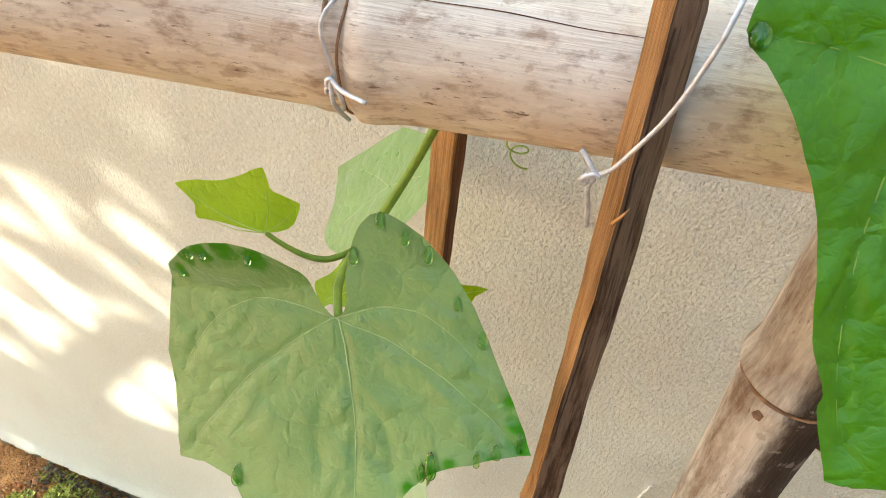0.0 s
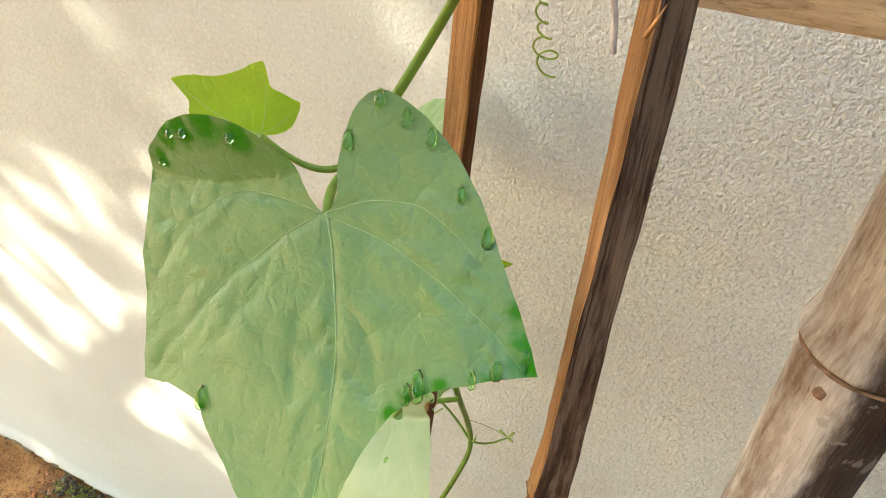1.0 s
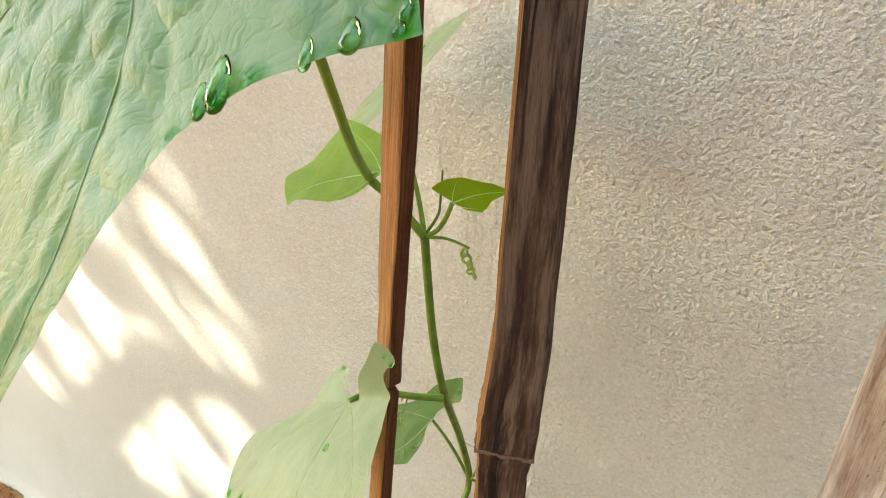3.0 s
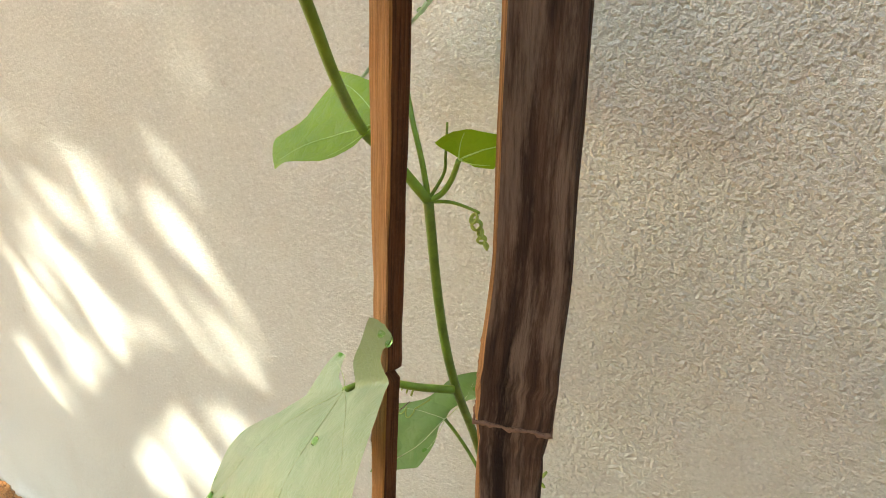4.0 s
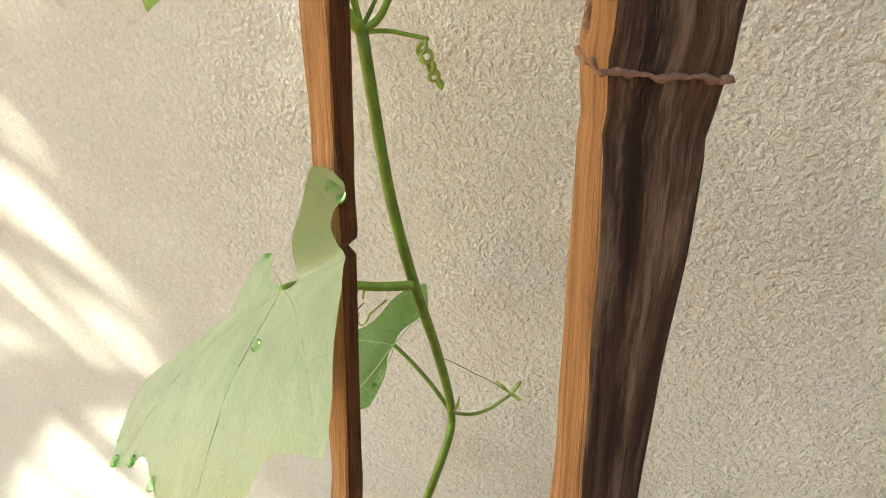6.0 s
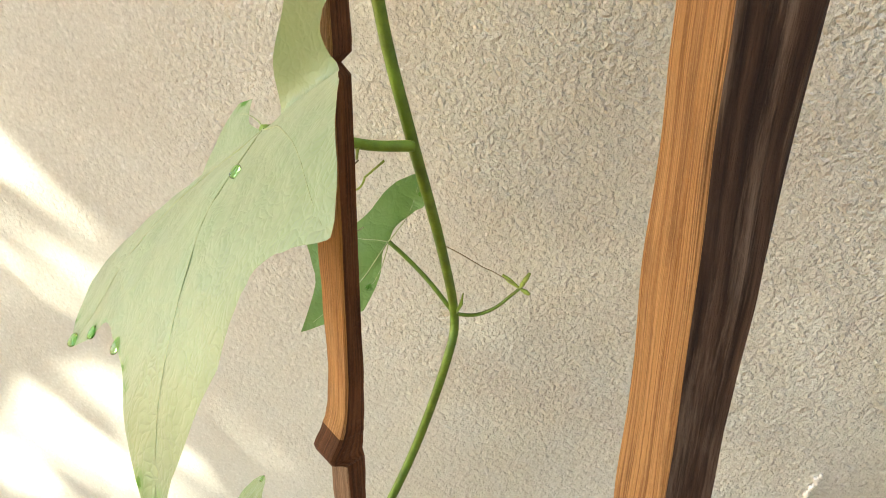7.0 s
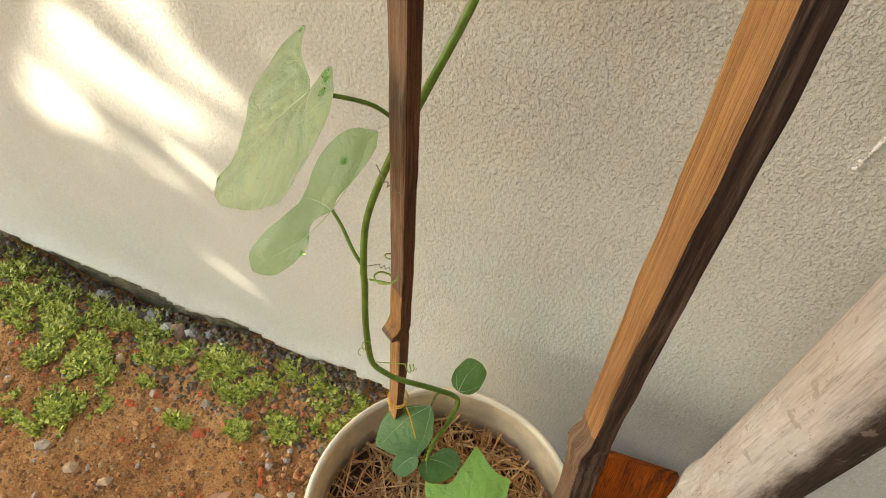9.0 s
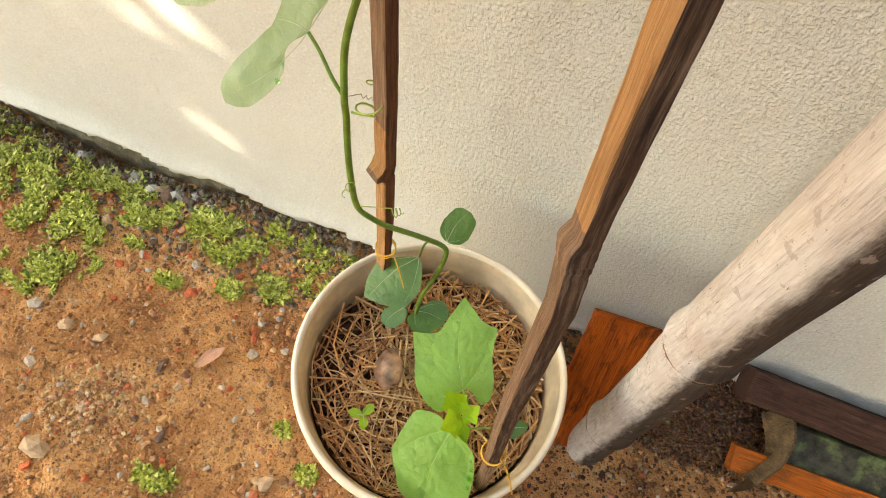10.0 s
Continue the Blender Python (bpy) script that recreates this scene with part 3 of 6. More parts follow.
def build_post():
    path = [(0.1615, 0.1892, 1.70), (0.1864, 0.1971, 1.5), (0.2113, 0.2049, 1.3), (0.2387, 0.2112, 1.1), (0.2626, 0.2184, 0.9), (0.2825, 0.2273, 0.7), (0.3000, 0.2380, 0.55), (0.3205, 0.2472, 0.4),
            (0.3400, 0.2550, 0.2), (0.3600, 0.2620, -0.03)]
    pts = spline(path, 100)
    joints = (1.375, 1.07, 0.565, 0.18)
    rad = []
    for p in pts:
        k = (1.7 - p.z) / 1.73
        r = 0.0282 + 0.0046 * min(1.0, max(0.0, (k - 0.35) / 0.35))
        for z in joints:
            d = p.z - z
            r += 0.0040 * math.exp(-(d / 0.013) ** 2) - 0.0046 * math.exp(-((d + 0.004) / 0.0032) ** 2)
        rad.append(r)
    top = thing("bamboo_post", path[-1], "leaning weathered grey-brown bamboo post with ringed joints", "bamboo pole")
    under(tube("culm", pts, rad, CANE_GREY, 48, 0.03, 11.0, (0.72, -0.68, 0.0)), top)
    for z in joints:
        k = min(range(len(pts)), key=lambda i: abs(pts[i].z - z + 0.004))
        t = (pts[k + 1] - pts[k - 1]).normalized()
        e = t.orthogonal().normalized()
        f = t.cross(e)
        for lift, r in ((0.0, 0.0016), (0.0085, 0.0008)):
            ring = [pts[k] + t * (-lift + 0.0012 * noise.noise(Vector((math.cos(a) * 2, math.sin(a) * 2, z * 9)))) + (e * math.cos(a) + f * math.sin(a)) * rad[k] * 1.07 for a in (2 * math.pi * i / 48 for i in range(49))]
            under(tube("joint_ring", ring, [r * (0.5 + abs(noise.noise(Vector((i * 0.5, z * 7, 1))))) for i in range(49)], SPLIT_KNOB, 6), top, "brown scar ring at the joint")
    # a dark eye on the culm and a short snag on the far side
    eye = Vector((0.184, 0.172, 1.356))
    v, f = rough_stone(random.Random(4), eye + Vector((0.003, 0.007, 0)), 0.0045, 0.9)
    under(joined("knot", [(v, f)], SPLIT_KNOB), top, "dark brown knot")
    under(tube("snag", [(0.228, 0.190, 1.335), (0.237, 0.186, 1.334), (0.242, 0.184, 1.332)], [0.0018, 0.0013, 0.0004], SPLIT_RED, 6), top, "short broken side twig")


def split_stick(name, rows, mats, slot, label, seed, knobs=()):
    """A stick split from a culm, of rectangular section. rows: centre, breadth of the old skin, breadth of the split side, and the degrees by
    which the skin is turned to the right of the front. slot: the material of a face by its side and height."""
    zs = np.linspace(rows[0][2], rows[-1][2], int((rows[0][2] - rows[-1][2]) / 0.0035))
    table = [np.interp(-zs, [-r[2] for r in rows], [r[k] for r in rows]) for k in (0, 1, 3, 4, 5)]
    verts, faces, slots, uvs, piece = [], [], [], [], []
    for z, x, y, fw, sw, turn in zip(zs, *table):
        a, p = radians(turn), Vector((x, y, z))
        skin, split = Vector((math.sin(a), -math.cos(a), 0)), Vector((-math.cos(a), -math.sin(a), 0))
        j = [noise.noise(Vector((seed + k * 7, z * 45, 0))) * 0.0005 + noise.noise(Vector((seed + k * 5, z * 11, 4))) * 0.0008 for k in range(8)]
        if any(lo < z < hi for lo, hi in knobs):
            j = [q + 0.0011 * noise.noise(Vector((seed + k * 3, z * 260, 9))) for k, q in enumerate(j)]
        hx, hy, c = fw / 2, sw / 2, 0.0009
        for k, (u, v) in enumerate(((-hx, hy - c), (-hx + c, hy), (hx - c, hy), (hx, hy - c), (hx, -hy + c), (hx - c, -hy), (-hx + c, -hy), (-hx, -hy + c))):
            verts.append(p - split * (u + (j[k] if u > 0 else -j[k])) + skin * (v + (j[(k + 3) % 8] if v > 0 else -j[(k + 3) % 8])))
        uvs += [((k + seed) * 0.004, z) for k in range(8)]
    n = len(zs)
    for i in range(n - 1):
        for k in range(8):
            q, r = i * 8 + k, i * 8 + (k + 1) % 8
            faces.append((q, q + 8, r + 8, r))
            slots.append(slot("split" if k in (0, 6, 7) else "skin" if k in (1, 2, 3) else "back", zs[i] + 0.004 * noise.noise(Vector((k * 0.4, seed, zs[i] * 50)))))
            piece.append(next((m + 1 for m, (lo, hi) in enumerate(knobs) if lo < zs[i] < hi), 0))
    faces += [tuple(range(8)), tuple(range(n * 8 - 1, n * 8 - 9, -1))]
    slots += [0, 0]
    piece += [0, 0]
    top = thing(name, verts[-1], label, "stick")
    for m in range(len(knobs) + 1):
        mine = [i for i, q in enumerate(piece) if q == m]
        used = sorted({v for i in mine for v in faces[i]})
        order = {v: i for i, v in enumerate(used)}
        ob = mesh_object("knob" if m else "shaft", [verts[v] for v in used], [tuple(order[v] for v in faces[i]) for i in mine], mats, False, [uvs[v] for v in used], [slots[i] for i in mine])
        under(ob, top, "rough swollen joint" if m else "")
    return top


build_beam()
build_post()
front_stick = split_stick("front_stick", [
    (0.0578, 0.1074, 1.590, 0.0104, 0.0086, 35), (0.0582, 0.1075, 1.586, 0.0112, 0.0094, 35), (0.0676, 0.1092, 1.50, 0.0132, 0.0100, 35), (0.0729, 0.1103, 1.45, 0.0137, 0.0100, 30), (0.0777, 0.1115, 1.40, 0.0145, 0.0102, 24), (0.0853, 0.1142, 1.325, 0.0160, 0.0108, 22), (0.0866, 0.1147, 1.304, 0.0176, 0.0122, 22), (0.0874, 0.1149, 1.292, 0.0178, 0.0124, 22), (0.0879, 0.1151, 1.285, 0.0184, 0.0130, 22),
    (0.0884, 0.1152, 1.277, 0.0164, 0.0118, 23), (0.0936, 0.1155, 1.22, 0.0138, 0.0124, 31), (0.1011, 0.1095, 1.15, 0.0109, 0.0129, 36), (0.1110, 0.1000, 1.05, 0.0100, 0.0120, 33), (0.1194, 0.0924, 0.95, 0.0096, 0.0106, 30),
    (0.1232, 0.0898, 0.908, 0.0093, 0.0106, 30), (0.1228, 0.0888, 0.901, 0.0114, 0.0122, 29), (0.1236, 0.0886, 0.894, 0.0118, 0.0126, 29), (0.1250, 0.0889, 0.886, 0.0104, 0.0116, 29), (0.1266, 0.0886, 0.876, 0.0106, 0.0116, 29),
    (0.1302, 0.0872, 0.85, 0.0106, 0.0116, 28), (0.1421, 0.0846, 0.70, 0.0108, 0.0118, 27), (0.1525, 0.0841, 0.60, 0.0108, 0.0118, 27), (0.1630, 0.0850, 0.50, 0.0100, 0.0112, 26), (0.1730, 0.0872, 0.40, 0.0100, 0.0112, 26),
    (0.1831, 0.0897, 0.28, 0.0100, 0.0112, 26)],
    [SPLIT_FRESH, SPLIT_SKIN, SPLIT_BROWN], lambda side, z: 2 if (side == "split" and z < 0.916) or z < 0.50 else {"split": 0, "skin": 1, "back": 1}[side],
    "split bamboo stick with a fresh orange side and dark weathered skin", 2.0, [(1.272, 1.296), (0.876, 0.908)])
def torn_ring(stick, centre, turn, half_x, half_y, material):
    """The ragged edge of the old sheath round a joint."""
    a = radians(turn)
    skin, split = Vector((math.sin(a), -math.cos(a), 0)), Vector((-math.cos(a), -math.sin(a), 0))
    loop = []
    for i in range(97):
        t = 2 * math.pi * i / 96
        u, v = math.cos(t), math.sin(t)
        k = 1 / max(abs(u), abs(v))
        w = Vector((math.cos(t) * 9, math.sin(t) * 9, 2))
        loop.append(Vector(centre) + split * (u * k * half_x) + skin * (v * k * half_y) + Vector((0, 0, 0.0008 * noise.noise(w * 0.4) + 0.0004 * noise.noise(w * 3))))
    under(tube("torn_ring", loop, [0.0003 + 0.0009 * abs(noise.noise(Vector((i * 0.9, 3, 1)))) for i in range(97)], material, 6, 0.4), stick, "ragged torn edge of the old sheath")


def stick_crack(stick, rows, share, material):
    """A dark check running down the skin; rows: centre, half breadth, half depth and turn of the stick."""
    path = []
    for x, y, z, hx, hy, turn in rows:
        a = radians(turn)
        skin, split = Vector((math.sin(a), -math.cos(a), 0)), Vector((-math.cos(a), -math.sin(a), 0))
        path.append(Vector((x, y, z)) + split * hx * share + skin * (hy + 0.0002))
    pts = spline(path, 12)
    pts = [p + Vector((0.0005 * noise.noise(Vector((i * 0.5, 1, 2))), 0, 0)) for i, p in enumerate(pts)]
    under(tube("crack", pts, [0.0003 + 0.0003 * abs(noise.noise(Vector((i * 0.4, 7, 2)))) for i in range(len(pts))], material, 6), stick, "long dark crack")


stick_crack(front_stick, [(0.0586, 0.1075, 1.582, 0.0056, 0.0047, 35), (0.0676, 0.1092, 1.50, 0.0066, 0.0050, 35), (0.0729, 0.1103, 1.45, 0.0068, 0.0050, 30), (0.0777, 0.1115, 1.40, 0.0072, 0.0051, 24), (0.0815, 0.1129, 1.3625, 0.0076, 0.0048, 23)], 0.6, SPLIT_OLD)
under(tube("torn_flake", spline([(0.0800, 0.1135, 1.283), (0.0782, 0.1140, 1.290), (0.0784, 0.1140, 1.298), (0.0788, 0.1138, 1.308), (0.0800, 0.1133, 1.319)], 8), [0.0005 + 0.0014 * abs(noise.noise(Vector((i * 0.9, 5, 3)))) for i in range(33)], TORN_PALE, 8, 0.9, 4.0), front_stick, "crumbling tan flake at the joint")
under(tube("splinter", [(0.0625, 0.0960, 1.520), (0.0640, 0.0940, 1.525), (0.0652, 0.0925, 1.530)], [0.0008, 0.0006, 0.0001], SPLIT_FRESH, 5, 0.0, 0.0), front_stick, "pale raised splinter")
torn_ring(front_stick, (0.0880, 0.1151, 1.2825), 22, 0.0089, 0.0064, SPLIT_KNOB)
split_stick("back_stick", [
    (-0.0166, 0.1844, 1.56, 0.0091, 0.0162, 62), (-0.0139, 0.1907, 1.45, 0.0091, 0.0162, 62), (-0.0111, 0.1969, 1.35, 0.0090, 0.0164, 63), (-0.0093, 0.2022, 1.25, 0.0085, 0.0158, 62), (-0.0083, 0.2059, 1.1875, 0.0083, 0.0153, 61), (-0.0098, 0.2046, 1.184, 0.0072, 0.0112, 61), (-0.0083, 0.2060, 1.1800, 0.0083, 0.0153, 61), (-0.0080, 0.2077, 1.146, 0.0081, 0.0150, 61),
    (-0.0073, 0.2128, 1.05, 0.0090, 0.0148, 59), (-0.0080, 0.2135, 1.028, 0.0104, 0.0150, 59), (-0.0086, 0.2120, 1.017, 0.0128, 0.0154, 59), (-0.0100, 0.2102, 1.0095, 0.0176, 0.0156, 59), (-0.0102, 0.2098, 1.005, 0.0180, 0.0150, 59), (-0.0079, 0.2140, 0.999, 0.0106, 0.0146, 59), (-0.0074, 0.2173, 0.95, 0.0100, 0.0148, 58), (-0.0064, 0.2222, 0.85, 0.0102, 0.0150, 57), (-0.0053, 0.2271, 0.75, 0.0102, 0.0151, 56.5), (-0.0051, 0.2309, 0.668, 0.0108, 0.0152, 56), (-0.0074, 0.2272, 0.657, 0.0172, 0.0150, 56), (-0.0076, 0.2270, 0.653, 0.0176, 0.0140, 56), (-0.0053, 0.2316, 0.648, 0.0104, 0.0148, 56),
    (-0.0057, 0.2359, 0.55, 0.0099, 0.0150, 55), (-0.0069, 0.2400, 0.45, 0.0098, 0.0148, 55), (-0.0081, 0.2441, 0.28, 0.0098, 0.0147, 55)],
    [SPLIT_FRESH, SPLIT_RED, SPLIT_OLD, SPLIT_BROWN], lambda side, z: (1 if side == "skin" else 3) if 0.72 < z < 0.998 or 0.645 < z < 0.662 else 1 if 0.998 <= z < 1.020 else {"split": 0, "skin": 1, "back": 1}[side],
    "upright reddish-brown split bamboo stick standing in the bucket", 9.0, [(0.996, 1.024), (0.644, 0.670)])


# ---------------------------------------------------------------- wire and twine ties
def build_wires():
    tie = thing("wire_tie", beam_axis(-0.037), "grey zinc wire twisted round the beam at its joint", "wire")
    r = BEAM_R + 0.0012
    loop = [beam_axis(-0.0345 - 0.0055 * math.exp(-((a - 18) / 15) ** 2) + 0.0025 * math.exp(-((a - 48) / 12) ** 2)) + Vector((0, -math.cos(radians(a)), math.sin(radians(a)))) * r for i, a in enumerate(range(-8, 192, 10))]
    under(tube("loop", spline(loop, 3), 0.0007, WIRE, 8), tie)
    k = beam_axis(-0.036) + Vector((0, -math.cos(radians(-8)), math.sin(radians(-8)))) * (r + 0.0004)
    under(tube("twist", spline([k + Vector((0.0008 * math.cos(i * 1.3), -0.0010, 0.0008 * math.sin(i * 1.3) - 0.0006 * i)) for i in range(9)], 3), 0.0008, WIRE, 7), tie)
    under(tube("end", spline([k, k + Vector((0.006, -0.004, -0.001)), k + Vector((0.0155, -0.008, 0.000))], 5), 0.0008, WIRE, 8), tie)
    under(tube("end", spline([k, k + Vector((0.002, -0.002, -0.007)), k + Vector((0.003, 0.002, -0.013)), k + Vector((0.0045, 0.006, -0.018))], 5), 0.0008, WIRE, 8), tie)
    under(tube("end", spline([k, k + Vector((0.004, -0.001, -0.005)), k + Vector((0.0045, 0.001, -0.010)), k + Vector((0.0015, 0.005, -0.0155))], 5), 0.0008, WIRE, 8), tie)
    tie = thing("wire_tie", (0.052, 0.098, 1.53), "grey zinc wire binding the front stick to the beam", "wire")
    knot = Vector((0.0525, 0.0985, 1.534))
    strap = [(0.070, 0.135, 1.598), (0.0715, 0.108, 1.597), (0.0705, 0.0985, 1.588), (0.0685, 0.0965, 1.575), (0.0650, 0.0962, 1.560), (0.0595, 0.0962, 1.546), (0.0560, 0.0970, 1.538), tuple(knot)]
    under(tube("strap", spline(strap, 6), 0.00075, WIRE, 8), tie)
    under(tube("twist", spline([knot + Vector((-0.0004 * i + 0.0013 * math.cos(i * 1.6), -0.0012, 0.0013 * math.sin(i * 1.6) - 0.0003 * i)) for i in range(10)], 3), 0.0009, WIRE, 7), tie)
    under(tube("end", spline([knot, knot + Vector((-0.003, 0.001, 0.003)), knot + Vector((-0.0065, 0.002, 0.006))], 5), 0.0009, WIRE, 8), tie)
    under(tube("end", spline([knot, knot + Vector((-0.001, 0, -0.006)), knot + Vector((0.001, 0.001, -0.013)), knot + Vector((0.003, 0.002, -0.022))], 5), 0.0009, WIRE, 8), tie)
    under(tube("back_loop", spline([tuple(knot), (0.049, 0.115, 1.527), (0.047, 0.14, 1.520), (0.049, 0.165, 1.528)], 5), 0.0009, WIRE, 8), tie)
    for at, n, tall in (((-0.004, 0.2365, 0.50), 2, 0.010), ((0.1588, 0.0846, 0.540), 2, 0.006)):
        c = Vector(at)
        cord = thing("twine_tie", c, "orange-yellow plastic twine tied round a stick", "twine")
        rr = 0.0102
        under(tube("loop", [c + Vector((rr * math.cos(i * 0.3), rr * math.sin(i * 0.3), tall * (i / 42 - 0.5) + 0.002 * math.sin(i * 0.3))) for i in range(43)], 0.0007, TWINE, 6), cord)
        under(tube("tail", spline([c + Vector((0.012, -0.006, 0)), c + Vector((0.020, -0.012, -0.012)), c + Vector((0.030, -0.020, -0.034))], 5), 0.0007, TWINE, 6), cord)


build_wires()


# ---------------------------------------------------------------- the gourd vines
def inside(poly, x, y):
    hit, j = False, len(poly) - 1
    for i in range(len(poly)):
        (xi, yi), (xj, yj) = poly[i], poly[j]
        if (yi > y) != (yj > y) and x < (xj - xi) * (y - yi) / (yj - yi) + xi:
            hit = not hit
        j = i
    return hit


def vein_plan(poly, tips):
    """Main ribs from the stalk to the lobes, with forked side ribs, in centimetres."""
    ribs = []
    rng = random.Random(int(len(poly) * 7 + abs(tips[0][0]) * 100))
    for n, (tu, tv, *more) in enumerate(tips):
        main = []
        for i in range(13):
            t = i / 12
            bow = (more[0] if more else 0.06) * math.sin(math.pi * t) * (1 if tv >= 0 else -1) + 0.012 * noise.noise(Vector((t * 5, tu, tv)))
            main.append((tu * t * 0.97 - tv * bow, tv * t * 0.97 + tu * bow))
        ribs.append((main, 0.048 if n == 0 else 0.036))
        length = math.hypot(tu, tv)
        for k, t in enumerate((0.22, 0.40, 0.57, 0.73, 0.86)):
            for s in (-1, 1):
                t2 = min(0.92, t + 0.05 * s + rng.uniform(-0.04, 0.04))
                i = min(11, int(t2 * 12))
                u, v = main[i]
                du, dv = (tu / length, tv / length)
                a = s * radians(rng.uniform(40, 58))
                eu, ev = du * math.cos(a) - dv * math.sin(a), du * math.sin(a) + dv * math.cos(a)
                side, reach = [], length * rng.uniform(0.30, 0.48) * (1.05 - t * 0.7)
                for j in range(9):
                    r = reach * j / 8
                    c = -s * 0.45 * (j / 8) ** 2
                    pu = u + r * (eu * math.cos(c) - ev * math.sin(c))
                    pv = v + r * (eu * math.sin(c) + ev * math.cos(c))
                    if not inside(poly, pu * 1.02, pv * 1.02):
                        break
                    side.append((pu, pv))
                if len(side) > 3:
                    ribs.append((side, 0.011))
    return ribs


def leaf_blade(plant, o, ax, n, outline, tips, material, quad=(0, 0, 0, 0, 0, 0), fold=None, cell=0.32, cup=0.05, label="", seed=0.0, rib=VEIN, drops=(), wet_shade_spots=()):
    """A lobed blade. o: where the stalk joins; ax: towards the tip; n: the face; outline and tips in centimetres along and across ax."""
    o, ax, n = Vector(o), Vector(ax).normalized(), Vector(n).normalized()
    n = (n - ax * n.dot(ax)).normalized()
    bx = n.cross(ax)
    soft = []
    count = len(outline)
    sharp = [min((math.hypot(u - a, v - b) for a, b, *_ in tips), default=9) < 1.1 and math.hypot(u, v) > 0.5 for u, v in outline]
    for i in range(count):
        a, b, c, d = (Vector((*outline[(i + k) % count], 0)) for k in (-1, 0, 1, 2))
        m1, m2 = (c - a) * (0.12 if sharp[i] else 0.5), (d - b) * (0.12 if sharp[(i + 1) % count] else 0.5)
        for k in range(5):
            t = k / 5
            soft.append(b * (2 * t ** 3 - 3 * t * t + 1) + m1 * (t ** 3 - 2 * t * t + t) + c * (3 * t * t - 2 * t ** 3) + m2 * (t ** 3 - t * t))
    poly = []
    for i, p in enumerate(soft):
        k = 0.05 * noise.noise(Vector((i * 0.45, seed, 0))) + (0.045 if i % 7 == 3 else 0.0)
        r = max(0.3, math.hypot(p.x, p.y))
        poly.append((p.x * (1 + k / r), p.y * (1 + k / r)))
    plan = vein_plan(poly, tips)
    segs = np.array([(*a, *b, 1.0 if w > 0.03 else 0.6) for line, w in plan for a, b in zip(line[:-1:2], line[2::2])])

    def lifts(flat_points):
        """Heights over the leaf's plane: its bend, waves, and cushions between the veins."""
        q = np.array([(p[0], p[1]) for p in flat_points], float)
        sink = np.zeros(len(q))
        for x0, y0, x1, y1, deep in segs:
            dx, dy = x1 - x0, y1 - y0
            k = np.clip(((q[:, 0] - x0) * dx + (q[:, 1] - y0) * dy) / (dx * dx + dy * dy + 1e-9), 0, 1)
            far = np.hypot(q[:, 0] - x0 - k * dx, q[:, 1] - y0 - k * dy)
            sink = np.maximum(sink, deep * np.exp(-(far / 0.28) ** 2))
        out = quad[0] + quad[1] * q[:, 0] + quad[2] * q[:, 1] + quad[3] * q[:, 0] ** 2 + quad[4] * q[:, 0] * q[:, 1] + quad[5] * q[:, 1] ** 2 + cup * 1.5 * (1 - sink)
        for i, (u, v) in enumerate(q):
            out[i] += (fold(u, v) if fold else 0.0) + 0.22 * noise.noise(Vector((u * 0.28 + seed, v * 0.28, 1))) + 0.07 * noise.noise(Vector((u * 0.9 + seed, v * 0.9, 5)))
        return out

    lift = lambda u, v: float(lifts([(u, v)])[0])

    pts = [Vector(p) for p in poly]
    edges = [(i, (i + 1) % len(pts)) for i in range(len(pts))]
    us, vs = [p[0] for p in poly], [p[1] for p in poly]
    rng = random.Random(int(seed * 10) + 5)
    y, row = min(vs), 0
    while y < max(vs):
        x = min(us) + (cell / 2 if row % 2 else 0)
        while x < max(us):
            px, py = x + rng.uniform(-0.2, 0.2) * cell, y + rng.uniform(-0.2, 0.2) * cell
            if inside(poly, px, py) and min(math.hypot(px - q[0], py - q[1]) for q in poly) > cell * 0.45:
                pts.append(Vector((px, py)))
            x += cell
        y += cell * 0.87
        row += 1
    flat, _, faces, _, _, _ = delaunay_2d_cdt(pts, edges, [list(range(len(poly)))], 1, 1e-5)
    world = lambda u, v, w: o + (ax * u + bx * v + n * w) * 0.01
    verts = [world(p[0], p[1], h) for p, h in zip(flat, lifts(flat))]
    blade = under(mesh_object("leaf", verts, [tuple(f) for f in faces], material), plant, label)
    if wet_shade_spots:
        layer = blade.data.attributes.new("wet", "FLOAT", "POINT")
        layer.data.foreach_set("value", [max(min(1.0, max(0.0, 1.5 - 1.5 * math.hypot(p[0] - u, p[1] - v) / r + 0.5 * noise.noise(Vector((p[0] * 3, p[1] * 3, seed))))) for u, v, r in wet_shade_spots) for p in flat])
    pieces = []
    for line, w in plan:
        if w < 0.03:
            continue
        path = [world(u, v, h + w * 0.2) for (u, v), h in zip(line, lifts(line))]
        vv, ff, _ = tube_data(path, [max(0.00008, w * 0.01 * (1 - 0.75 * i / (len(path) - 1))) for i in range(len(path))], 5)
        pieces.append((vv, ff))
    under(joined("ribs", pieces, rib), blade)
    for u, v, size, stretch in drops:
        bm = bmesh.new()
        bmesh.ops.create_uvsphere(bm, u_segments=14, v_segments=8, radius=1.0)
        c = world(u, v, lift(u, v) + size * 0.32)
        dv = []
        for q in bm.verts:
            t = q.co
            dv.append(c + (ax * t.x * size * stretch * (1 - 0.25 * t.x) + bx * t.y * size + n * t.z * size * 0.55) * 0.01)
        df = [tuple(q.index for q in f.verts) for f in bm.faces]
        bm.free()
        tagged(mesh_object("water_drop", dv, df, WATER), "clear water drop resting on a gourd leaf", "water drop", "water drops on the leaves")
    return blade


